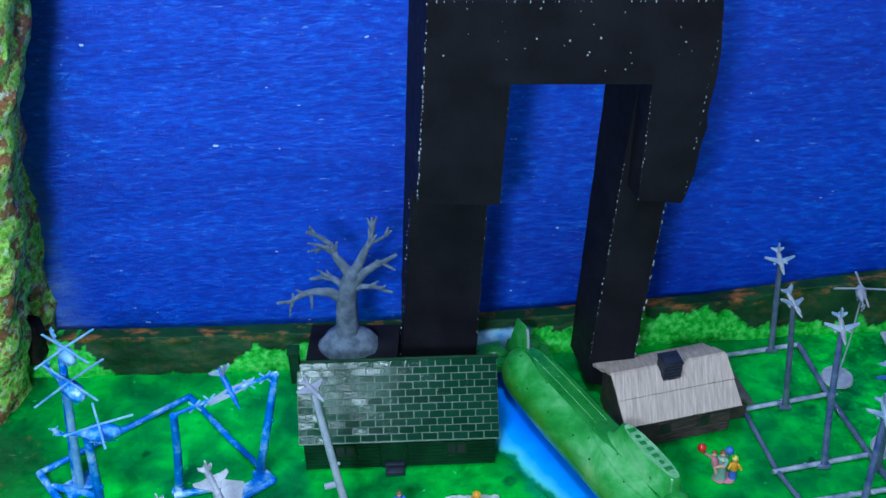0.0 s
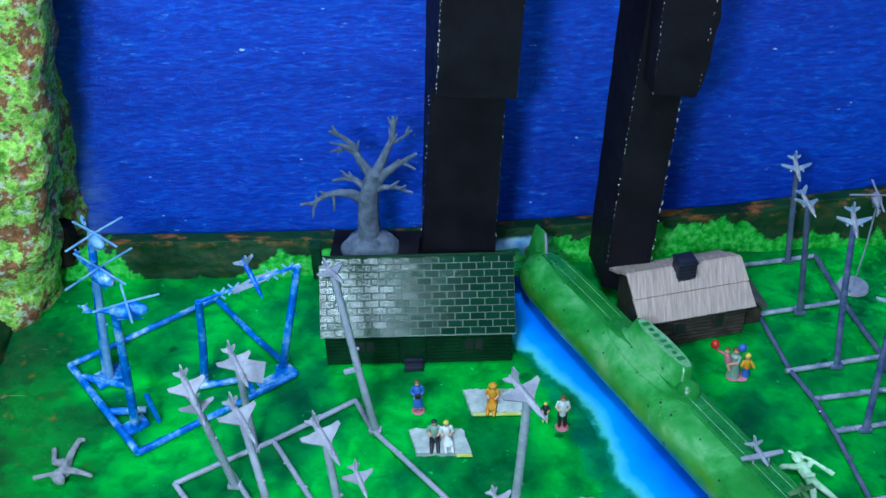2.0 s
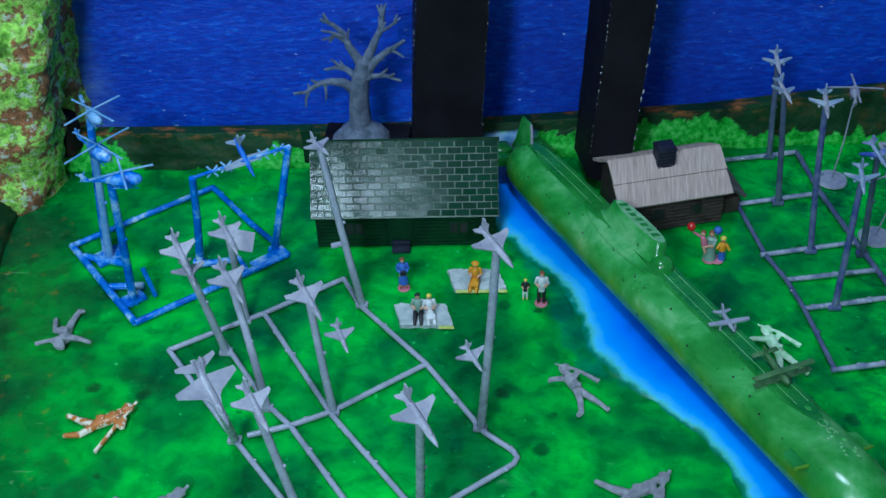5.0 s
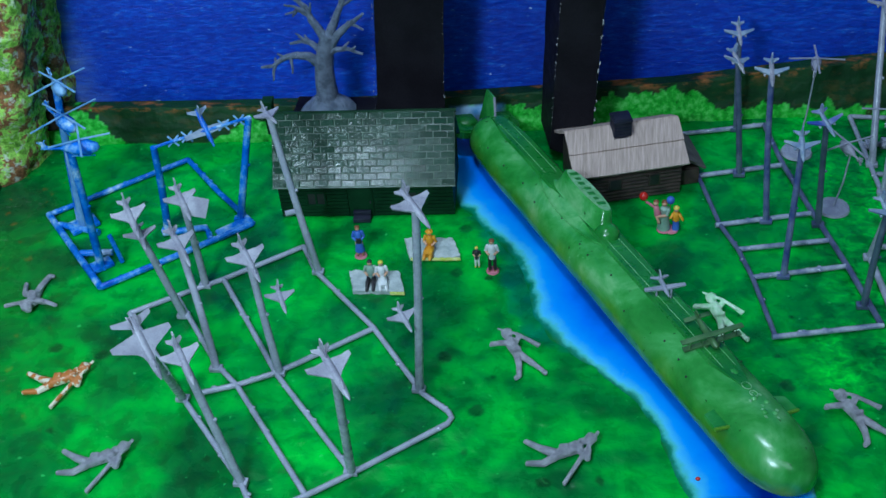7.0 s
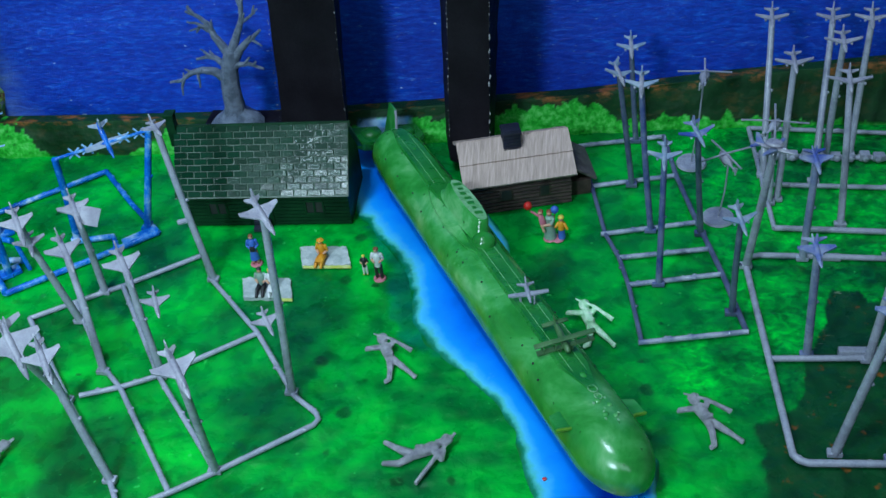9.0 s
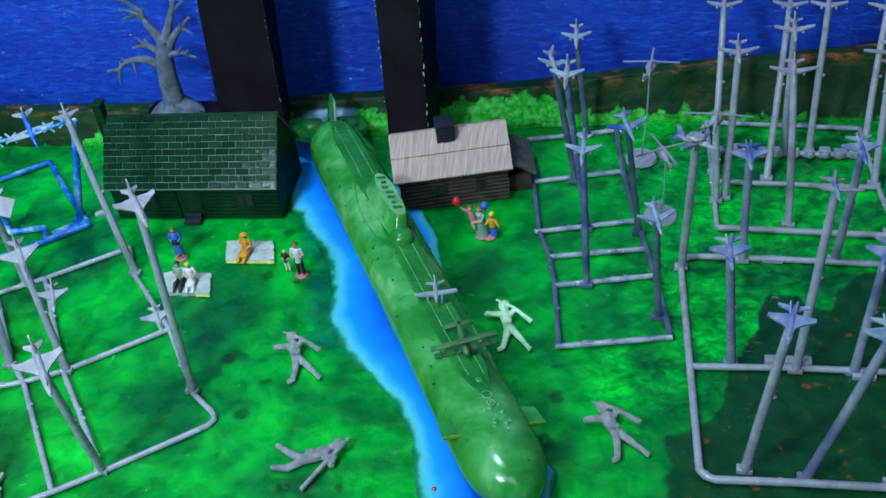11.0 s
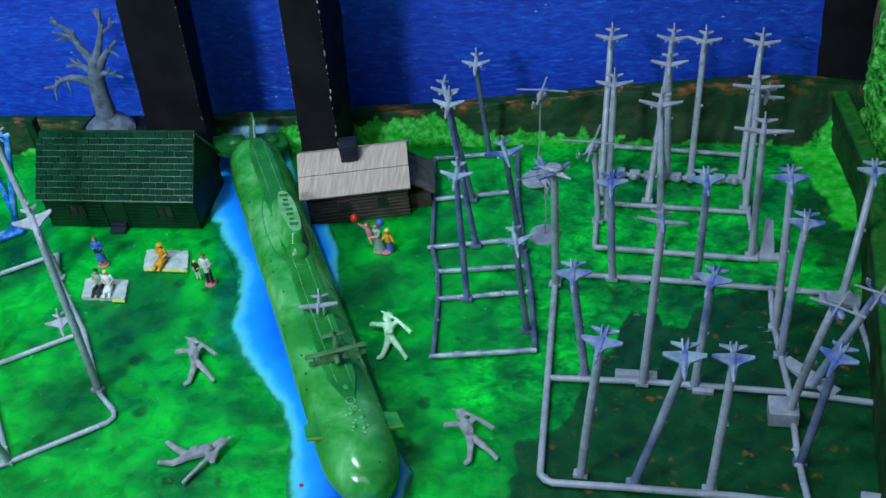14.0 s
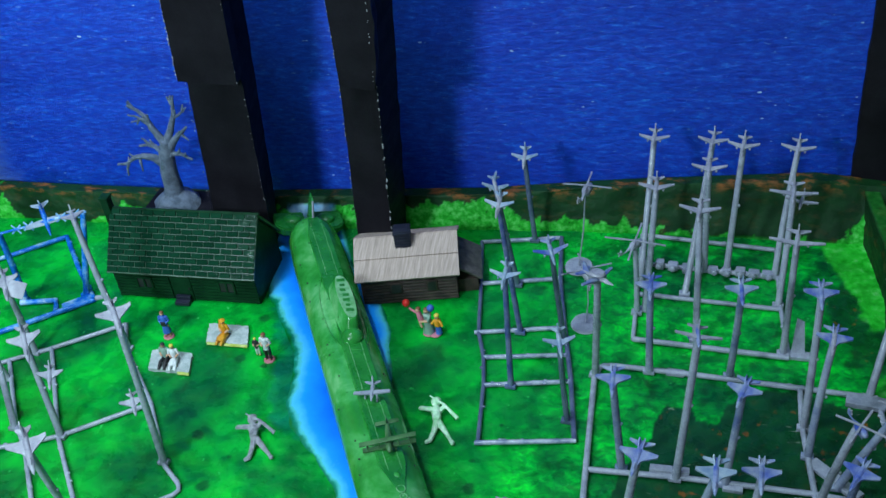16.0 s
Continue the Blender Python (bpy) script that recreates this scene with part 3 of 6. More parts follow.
# chips of bare card along the cuts, denser where the card is rubbed most
CUTS = [((0.0427, 0.03), (0.0535, 0.160), 0.6045, 34, 0.7), ((0.0590, 0.168), (0.0675, 0.289), 0.5865, 46, 1.25), ((0.0920, 0.03), (0.0987, 0.165), 0.6045, 22, 0.7), ((0.1658, 0.03), (0.1757, 0.185), 0.6045, 40, 0.95),
        ((0.1828, 0.170), (0.1835, 0.238), 0.5865, 20, 0.8), ((0.2075, 0.171), (0.2150, 0.286), 0.5865, 24, 0.7), ((0.1948, 0.03), (0.2020, 0.16), 0.6045, 26, 1.4), ((0.070, 0.2897), (0.212, 0.2897), 0.5865, 30, 0.8), ((0.1056, 0.168), (0.1095, 0.24), 0.5865, 14, 0.6)]
rg = random.Random(21)
for (x0, z0), (x1, z1), y, count, size in CUTS:
    bm = bmesh.new()
    d = Vector((x1 - x0, 0, z1 - z0)).normalized()
    for i in range(count):
        k = (i + rg.random()) / count
        if noise.noise(Vector((k * 7, x0 * 90, 2))) < -0.28:
            continue
        r = size * rg.uniform(0.00018, 0.00062)
        at = Vector((x0 + (x1 - x0) * k + rg.uniform(-0.0004, 0.0004), y, z0 + (z1 - z0) * k))
        ball(bm, at, r, squash=(0.8, 0.5, rg.uniform(1.0, 2.6)), u=6, v=4)
    part("worn_edge", bm, WORN, gate, "chipped pale cardboard edge")
bm = bmesh.new()
for i in range(26):
    at = Vector((rg.uniform(0.07, 0.205), 0.5868, rg.uniform(0.25, 0.287)))
    ball(bm, at, rg.uniform(0.0002, 0.0007), squash=(1, 0.4, 1), u=6, v=4)
part("fleck", bm, WORN, gate, "pale flecks on the black face")
bm = bmesh.new()
box(bm, -0.018, 0.0415, 0.600, 0.634, -0.002, 0.034, bevel=0.001)
plinth = solid("plinth", bm, BLACK)
tagged(plinth, "low black block behind the green house under the tree", "block")

# corner pillars
bm = bmesh.new()
box(bm, 0.526, 0.560, 0.713, 0.75, -0.012, 0.36, bevel=0.002)
bmesh.ops.subdivide_edges(bm, edges=[e for e in bm.edges if e.calc_length() > 0.2], cuts=24)
for v in bm.verts:
    v.co += 0.002 * Vector((nz(v.co.x, v.co.z, 40, 1), nz(v.co.y, v.co.z, 40, 2), 0))
tagged(solid("black_pillar", bm, BLACK), "black pillar in the corner behind the rim", "pillar")


def rock(name, x0, x1, y0, y1, z1, material, amp, label, lean=0.0):
    bm = bmesh.new()
    n, m = 36, 70
    ring = []
    for j in range(m + 1):
        z = -0.012 + (z1 + 0.012) * j / m
        row = []
        for i in range(n):
            a = 2 * math.pi * i / n
            c, s = math.cos(a), math.sin(a)
            q = (abs(c) ** 4 + abs(s) ** 4) ** -0.25
            x, y = (x0 + x1) / 2 + (x1 - x0) / 2 * c * q, (y0 + y1) / 2 + (y1 - y0) / 2 * s * q
            d = amp * noise.fractal(Vector((x * 45, y * 45, z * 45)), 0.7, 2.0, 4)
            row.append(bm.verts.new((x + d * c + lean * z, y + d * s, z)))
        ring.append(row)
    for r, s in zip(ring, ring[1:]):
        for i in range(n):
            bm.faces.new((r[i], r[(i + 1) % n], s[(i + 1) % n], s[i]))
    bm.faces.new(ring[-1])
    bm.faces.new(ring[0][::-1])
    return tagged(solid(name, bm, material), label, "pillar")


rock("mossy_pillar", 0.5575, 0.65, 0.645, 0.71, 0.36, DARK_MOSS, 0.006, "green mossy rough pillar at the corner of the tray")
bm = bmesh.new()
box(bm, -0.234, -0.198, 0.609, 0.6285, 0.016, 0.049, bevel=0.004)
bmesh.ops.subdivide_edges(bm, edges=bm.edges[:], cuts=3, use_grid_fill=True)
for v in bm.verts:
    v.co += 0.003 * Vector((nz(v.co.x, v.co.z, 90, 1), nz(v.co.y, v.co.z, 90, 2), nz(v.co.x, v.co.y, 90, 3)))
tagged(solid("stone_block", bm, SOOT), "dark brown rough block at the foot of the mossy pillar", "block")
rock("rocky_pillar", -0.30, -0.2035, 0.632, 0.672, 0.40, MOSS, 0.005, "mottled mossy rock pillar beside the blue board", 0.08)
rock("rocky_pillar", -0.345, -0.2120, 0.562, 0.624, 0.40, MOSS, 0.006, "mottled green and brown mossy rock pillar", 0.25)


# ---- green house ----
def turned(x, y, deg):
    return pose(x, y, 0, 0, 0, deg)


def gabled(bm, w, d, h, ridge, m, mat=0):
    """A house body: front wall along local x from 0 to w, depth d, walls h high and gables up to the ridge."""
    b = bmesh.new()
    prof = [(0, 0), (d, 0), (d, h), (d / 2, ridge), (0, h)]
    a = [b.verts.new((0, y, z)) for y, z in prof]
    c = [b.verts.new((w, y, z)) for y, z in prof]
    b.faces.new(a[::-1])
    b.faces.new(c)
    for i in range(5):
        b.faces.new((a[i], a[(i + 1) % 5], c[(i + 1) % 5], c[i]))
    bmesh.ops.recalc_face_normals(b, faces=b.faces[:])
    return merge(bm, b, m, mat)


def slope(bm, w, e0, e1, thick, m, mat=0):
    """A roof slab over local x 0..w, from the eave (y, z) e0 up to the ridge e1."""
    b = bmesh.new()
    d = Vector((e1[0] - e0[0], e1[1] - e0[1])).normalized()
    n = Vector((-d.y, d.x)) * thick
    if n.y < 0:
        n = -n
    prof = [e0, e1, (e1[0] + n.x, e1[1] + n.y), (e0[0] + n.x, e0[1] + n.y)]
    a = [b.verts.new((0, y, z)) for y, z in prof]
    c = [b.verts.new((w, y, z)) for y, z in prof]
    b.faces.new(a[::-1])
    b.faces.new(c)
    for i in range(4):
        b.faces.new((a[i], a[(i + 1) % 4], c[(i + 1) % 4], c[i]))
    bmesh.ops.recalc_face_normals(b, faces=b.faces[:])
    return merge(bm, b, m, mat)


house = thing("toy_house", (0.045, 0.56, 0), "glossy dark green toy house with brick-pattern roof", "toy house")
HM = turned(-0.0125, 0.5365, 3.4)
bm = bmesh.new()
gabled(bm, 0.117, 0.052, 0.030, 0.062, HM)
body = part("wall", bm, DKGREEN, house, smooth=False)
roof_bm = bmesh.new()
slope(roof_bm, 0.121, (-0.004, 0.0265), (0.027, 0.064), 0.0016, HM @ Matrix.Translation((-0.002, 0, 0)))
slope(roof_bm, 0.121, (0.056, 0.0265), (0.0265, 0.064), 0.0016, HM @ Matrix.Translation((-0.002, 0, 0)))
roof = part("roof", roof_bm, MORTAR, house, smooth=False)
tube_bm = bmesh.new()
tube(tube_bm, [HM @ Vector((-0.003, 0.0268, 0.0655)), HM @ Vector((0.120, 0.0268, 0.0655))], 0.0014, 8)
part("ridge_cap", tube_bm, DKGREEN, house)
for i in range(9):
    b = bmesh.new()
    z = 0.0012 + i * 0.0030
    for x0, x1 in ((0.0, 0.046), (0.064, 0.117)):
        box(b, x0, x1, -0.0012, 0.0, z, z + 0.0024, HM, 0.0003)
    part("board", b, DKGREEN, house)
bm = bmesh.new()
box(bm, 0.047, 0.063, -0.0008, 0.001, 0.0, 0.025, HM, 0.0004)
door = part("door", bm, DKGREEN, house)
bm = bmesh.new()
box(bm, 0.0605, 0.0615, -0.0016, -0.0006, 0.011, 0.013, HM, 0.0003)
part("handle", bm, INK, door)
for x in (0.018, 0.086):
    bm = bmesh.new()
    for a, b_, c, d in ((x, x + 0.014, 0.010, 0.0115), (x, x + 0.014, 0.0205, 0.022), (x, x + 0.0015, 0.010, 0.022), (x + 0.0125, x + 0.014, 0.010, 0.022), (x + 0.0063, x + 0.0077, 0.010, 0.022)):
        box(bm, a, b_, -0.0022, -0.0010, c, d, HM, 0.0003)
    win = part("window", bm, DKGREEN, house)
    bm = bmesh.new()
    box(bm, x + 0.001, x + 0.013, -0.0014, -0.0010, 0.011, 0.021, HM)
    part("pane", bm, INK, win)
bm = bmesh.new()
box(bm, 0.049, 0.061, -0.008, -0.001, 0.0, 0.0032, HM, 0.0005)
box(bm, 0.049, 0.061, -0.004, -0.001, 0.0032, 0.0060, HM, 0.0005)
part("step", bm, CHIMNEY, house)
bm = bmesh.new()
box(bm, -0.006, 0.0, 0.0225, 0.0295, 0.052, 0.0755, HM, 0.0005)
box(bm, -0.0067, 0.0007, 0.0218, 0.0302, 0.0755, 0.0775, HM, 0.0005)
part("chimney", bm, DKGREEN, house)

# ---- log cabin ----
cabin = thing("toy_cabin", (0.22, 0.58, 0), "small brown toy cabin with pale straw roof", "toy house")
CM = turned(0.186, 0.5555, 15.4)
bm = bmesh.new()
gabled(bm, 0.068, 0.044, 0.027, 0.040, CM)
part("wall", bm, BARK, cabin, smooth=False)
for sgn, nm in ((1, "front"), (-1, "back")):
    for tier, (t0, t1, lift) in enumerate(((0.0, 0.56, 0.0012), (0.5, 1.0, 0.0024))):
        e0, e1 = Vector((-0.0068, 0.0265)), Vector((0.0218, 0.0432))
        a, b_ = e0.lerp(e1, t0), e0.lerp(e1, t1)
        if sgn < 0:
            a, b_ = Vector((0.0436 - a.x, a.y)), Vector((0.0436 - b_.x, b_.y))
        bm = bmesh.new()
        slope(bm, 0.077, (a.x, a.y + lift - 0.0012), (b_.x, b_.y + lift - 0.0012), 0.0018, CM @ Matrix.Translation((-0.0045, 0, 0)))
        bmesh.ops.subdivide_edges(bm, edges=[e for e in bm.edges if e.calc_length() > 0.05], cuts=40)
        for v in bm.verts:
            v.co.z += 0.0004 * noise.noise(v.co * 500)
        part("straw_roof", bm, THATCH, cabin, smooth=False)
for i in range(9):
    b = bmesh.new()
    z = 0.0014 + i * 0.0029
    tube(b, [CM @ Vector((-0.0015, -0.0004, z)), CM @ Vector((0.0695, -0.0004, z))], 0.0013, 8)
    part("log", b, BARK, cabin)
for i in range(9):
    b = bmesh.new()
    z = 0.0014 + i * 0.0029
    tube(b, [CM @ Vector((0.0684, -0.001, z)), CM @ Vector((0.0684, 0.045, z))], 0.0013, 8)
    part("log", b, BARK, cabin)
for x, w, z0, z1 in ((0.047, 0.008, 0.010, 0.020), (0.02, 0.009, 0.010, 0.020)):
    b = bmesh.new()
    box(b, x, x + w, -0.0024, 0.0, z0, z1, CM, 0.0004)
    win = part("window", b, BARK, cabin)
    b = bmesh.new()
    box(b, x + 0.0012, x + w - 0.0012, -0.0028, -0.0022, z0 + 0.0012, z1 - 0.0012, CM)
    part("pane", b, INK, win)
b = bmesh.new()
box(b, 0.027, 0.038, 0.013, 0.023, 0.028, 0.0555, CM, 0.0005)
box(b, 0.026, 0.039, 0.012, 0.024, 0.0525, 0.0545, CM, 0.0005)
chim = part("chimney", b, CHIMNEY, cabin)
for i in range(5):
    b = bmesh.new()
    z = 0.0395 + i * 0.0026
    box(b, 0.0265, 0.0385, 0.0124, 0.0236, z, z + 0.0018, CM, 0.0003)
    part("brick_course", b, CHIMNEY, chim)
b = bmesh.new()
box(b, 0.069, 0.085, 0.006, 0.038, 0.0, 0.012, CM, 0.0004)
lean = part("lean_to", b, BARK, cabin)
b = bmesh.new()
lm = CM @ Matrix.Translation((0.0685, 0.003, 0.027)) @ pose(0, 0, 0, 0, 34, 0)
box(b, 0.0, 0.0235, 0.0, 0.038, -0.001, 0.0008, lm, 0.0003)
part("lean_to_roof", b, SHINGLE, lean)

# ---- submarine ----
S0, S1 = Vector((0.117, 0.622)), Vector((0.302, 0.3155))
SD = (S1 - S0).normalized()
SR = Vector((-SD.y, SD.x))
SLEN = (S1 - S0).length
SM = Matrix.Translation((S0.x, S0.y, 0.0175)) @ Matrix.Rotation(math.atan2(SD.y, SD.x), 4, "Z") @ Matrix.Rotation(radians(-14), 4, "X") @ Matrix.Translation((0, 0, -0.0168))
HALF, TALL = 0.0212, 0.0345


def hull_half(s):
    """Half width at a distance s from the stern, as a share of the full one."""
    bow = SLEN - s
    k = 1.0
    if bow < 0.034:
        k = math.sqrt(max(0.0, 1 - ((0.034 - bow) / 0.034) ** 2))
    if s < 0.07:
        k = min(k, 0.84 + 0.16 * math.sin(math.pi / 2 * s / 0.07))
    if s < 0.022:
        k *= math.sqrt(max(0.0, 1 - ((0.022 - s) / 0.022) ** 2))
    return k


sub = thing("model_submarine", (0.21, 0.47, 0), "glossy green model submarine lying in the painted stream", "model submarine")
bm = bmesh.new()
low = bm.verts.layers.float.new("low")
rings = []
NS, NA = 110, 36
for i in range(NS + 1):
    q = i / NS
    s = SLEN * (0.5 - 0.5 * math.cos(math.pi * q))
    k = max(0.02, hull_half(s))
    row = []
    for j in range(NA):
        a = 2 * math.pi * j / NA
        c, sn = math.cos(a), math.sin(a)
        y = HALF * k * c
        z = TALL * 0.46 + TALL * (0.54 * (0.25 + 0.75 * k) if sn > 0 else 0.46 * k) * (abs(sn) ** 0.92) * (1 if sn > 0 else -1)
        v = bm.verts.new(SM @ Vector((s, y, z)))
        v[low] = soft(0.1, 0.75, 0.45 - sn * 0.7 + 0.12 * noise.noise(Vector((s * 60, a * 2, 0))))
        row.append(v)
    rings.append(row)
for r, t_ in zip(rings, rings[1:]):
    for j in range(NA):
        bm.faces.new((r[j], r[(j + 1) % NA], t_[(j + 1) % NA], t_[j]))
bm.faces.new(rings[0])
bm.faces.new(rings[-1][::-1])
bmesh.ops.recalc_face_normals(bm, faces=bm.faces[:])
hull = part("hull", bm, HULL, sub)


def hull_top(s):
    k = max(0.02, hull_half(s))
    return TALL * 0.46 + TALL * 0.54 * (0.25 + 0.75 * k)


# raised casing along the back
bm = bmesh.new()
for i in range(61):
    s = 0.012 + (SLEN - 0.07) * i / 60
    w = 0.0092 * min(1, (s + 0.012) / 0.05) * min(1.0, 0.35 + (SLEN - 0.058 - s) / 0.03)
    t = hull_top(s) + 0.0003
    for y, z in ((-w, t - 0.0042), (-w * 0.86, t + 0.0002), (w * 0.86, t + 0.0002), (w, t - 0.0042)):
        bm.verts.new(SM @ Vector((s, y, z)))
bm.verts.ensure_lookup_table()
for i in range(60):
    for j in range(3):
        a = i * 4 + j
        bm.faces.new((bm.verts[a], bm.verts[a + 4], bm.verts[a + 5], bm.verts[a + 1]))
bmesh.ops.recalc_face_normals(bm, faces=bm.faces[:])
part("casing", bm, CASING, sub, "darker green flat casing")
for y, a, b_ in ((-0.0042, 0.024, 0.092), (0.0042, 0.024, 0.092), (-0.0042, 0.168, SLEN - 0.072), (0.0042, 0.168, SLEN - 0.072)):
    bm = bmesh.new()
    tube(bm, [SM @ Vector((a + (b_ - a) * i / 20, y, hull_top(a + (b_ - a) * i / 20) + 0.0006)) for i in range(21)], 0.00018, 5)
    part("deck_rail", bm, MINTHULL, sub, "thin raised deck line")
# sail
bm = bmesh.new()
sail_s0, sail_s1 = 0.098, 0.164
SAIL = [(0.0295, 0.0125, 0.092, 0.171), (0.0338, 0.0102, 0.095, 0.168), (0.0350, 0.0080, 0.100, 0.1640), (0.0368, 0.0072, 0.104, 0.162), (0.0470, 0.0064, 0.108, 0.159), (0.0480, 0.0056, 0.110, 0.1578)]
rings = []
for z, w, a0, a1 in SAIL:
    row = []
    for j in range(32):
        a = 2 * math.pi * j / 32
        c, sn = math.cos(a), math.sin(a)
        sx = (a0 + a1) / 2 + (a1 - a0) / 2 * math.copysign(abs(c) ** 0.85, c)
        sy = w * math.copysign(abs(sn) ** (0.62 if c > 0 else 0.9), sn)
        row.append(bm.verts.new(SM @ Vector((sx, sy, z))))
    rings.append(row)
for r, t_ in zip(rings, rings[1:]):
    for j in range(32):
        bm.faces.new((r[j], r[(j + 1) % 32], t_[(j + 1) % 32], t_[j]))
bm.faces.new(rings[-1])
bmesh.ops.recalc_face_normals(bm, faces=bm.faces[:])
sail = part("sail", bm, HULL, sub)
bm = bmesh.new()
ball(bm, SM @ Vector((0.1625, 0, 0.0345)), 0.0076, squash=(1, 1.05, 0.9), u=18, v=12)
part("sail_nose", bm, HULL, sail)
bm = bmesh.new()
slab(bm, [(0.134 + 0.0235 * math.cos(2 * math.pi * j / 28), 0.0054 * math.copysign(abs(math.sin(2 * math.pi * j / 28)) ** 0.7, math.sin(2 * math.pi * j / 28))) for j in range(28)], 0.0474, 0.0483, SM)
part("sail_top", bm, MINTHULL, sail, "pale worn top of the sail")
bm = bmesh.new()
for i in range(7):
    s = 0.116 + 0.0056 * i
    box(bm, s - 0.0016, s + 0.0014, -0.0028 + 0.0008 * (i % 2), 0.0028 - 0.0008 * (i % 3), 0.0474, 0.0486 - 0.0002 * (i % 2), SM, 0.0004)
part("mast_cover", bm, CASING, sail, "green worn mast covers on the sail top")
# sunken walkway round the foot of the sail
bm = bmesh.new()
loop = []
for j in range(49):
    a = 2 * math.pi * j / 48
    c, sn = math.cos(a), math.sin(a)
    sx, sy = 0.1315 + 0.0445 * math.copysign(abs(c) ** 0.9, c), 0.0142 * math.copysign(abs(sn) ** 0.8, sn)
    loop.append(SM @ Vector((sx, sy, TALL * 0.46 + TALL * 0.54 * math.sqrt(max(0.0, 1 - (sy / HALF) ** 2)) ** 0.92 + 0.0002)))
tube(bm, loop, 0.0007, 6, cap=False)
part("walkway_edge", bm, HULL, sub, "raised pale green edge round the sail")
# stern
for sg in (-1, 1):
    bm = bmesh.new()
    slab(bm, [(-0.014, sg * 0.003), (0.012, sg * 0.003), (0.010, sg * 0.022), (0.004, sg * 0.0275), (-0.014, sg * 0.0275)], 0.0135, 0.0205, SM)
    bmesh.ops.bevel(bm, geom=bm.edges[:], offset=0.0012, segments=2, affect="EDGES")
    pl_ = part("stern_plane", bm, CASING, sub)
    bm = bmesh.new()
    ball(bm, SM @ Vector((-0.003, sg * 0.0135, 0.0200)), 0.0068, squash=(1.2, 0.9, 0.55))
    part("propeller_housing", bm, CASING, pl_)
bm = bmesh.new()
b = bmesh.new()
prism(b, [(-0.007, 0.012), (-0.005, 0.0440), (0.006, 0.0440), (0.013, 0.030), (0.017, 0.012)], -0.0007, 0.0007)
merge(bm, b, SM)
rud = part("rudder", bm, HULL, sub)
bm = bmesh.new()
tube(bm, [SM @ Vector((0.0064, 0, 0.0436)), SM @ Vector((0.0100, 0, 0.038)), SM @ Vector((0.0140, 0, 0.0285))], 0.0009, 8)
part("rudder_edge", bm, PALE, rud, "pale grey rudder post")
for y in (-1, 1):
    bm = bmesh.new()
    slab(bm, [(SLEN - 0.057, y * 0.012), (SLEN - 0.042, y * 0.013), (SLEN - 0.0425, y * 0.0270), (SLEN - 0.053, y * 0.0262)], 0.0232, 0.0248, SM)
    plane = part("bow_plane", bm, HULL, sub)
    bm = bmesh.new()
    tube(bm, [SM @ Vector((SLEN - 0.042, y * 0.016, 0.0243)), SM @ Vector((SLEN - 0.0425, y * 0.0272, 0.0243))], 0.0010, 8)
    part("plane_edge", bm, YOLIVE, plane, "yellowish worn leading edge")
for i, (s, y, r) in enumerate(((SLEN - 0.068, 0, 0.0024), (SLEN - 0.048, -0.002, 0.0017), (SLEN - 0.044, 0.003, 0.0014), (SLEN - 0.038, -0.003, 0.0016), (SLEN - 0.036, 0.002, 0.0014), (0.03, -0.005, 0.0016), (0.03, 0.005, 0.0016), (0.046, 0.0, 0.0015))):
    bm = bmesh.new()
    ball(bm, SM @ Vector((s, y, hull_top(s) + 0.0002)), r, squash=(1, 1, 0.4), u=12, v=6)
    part("hatch", bm, HULL, sub)
for s, y, r in ((SLEN - 0.057, 0.0, 0.0026), (SLEN - 0.0510, 0.0, 0.0021)):
    bm = bmesh.new()
    c = Vector((s, y, hull_top(s) + 0.0003))
    tube(bm, [SM @ (c + Vector((r * math.cos(a * math.pi / 10), r * math.sin(a * math.pi / 10), 0))) for a in range(21)], 0.00030, 6, cap=False)
    part("hatch_ring", bm, MINTHULL, sub, "pale raised hatch ring")
for i in range(9):
    bm = bmesh.new()
    s, y = SLEN - 0.052 + 0.0024 * i, 0.0048 * math.sin(i * 2.4)
    box(bm, -0.0008, 0.0008, -0.0006, 0.0006, 0, 0.0006, SM @ Matrix.Translation((s, y, hull_top(s) - 0.0006)), 0.0002)
    part("deck_fitting", bm, MINTHULL, sub, "pale deck fitting")
for i in range(26):
    bm = bmesh.new()
    s, side_ = 0.03 + 0.011 * i * (0.9 + 0.2 * random.random()), (-1) ** i
    a = 0.35 + 0.5 * random.random()
    k = hull_half(min(s, SLEN - 0.04))
    if s < SLEN - 0.05:
        ball(bm, SM @ Vector((s, side_ * HALF * k * math.cos(a), TALL * 0.46 + TALL * 0.54 * (0.25 + 0.75 * k) * abs(math.sin(a)) ** 0.92)), 0.0007, u=6, v=4)
        part("vent", bm, INK, hull)
    else:
        bm.free()


# ---- dead tree ----
def limb(bm, points, r0, r1):
    n = len(points)
    pts = []
    for i in range(n - 1):
        a, b_ = Vector(points[i]), Vector(points[i + 1])
        for k in range(3):
            q = a.lerp(b_, k / 3)
            pts.append(q + 0.0006 * Vector((noise.noise(q * 300), noise.noise(q * 300 + Vector((9, 0, 0))), 0)))
    pts.append(Vector(points[-1]))
    m = len(pts)
    tube(bm, pts, [r0 + (r1 - r0) * (i / (m - 1)) ** 0.8 for i in range(m)], 9)


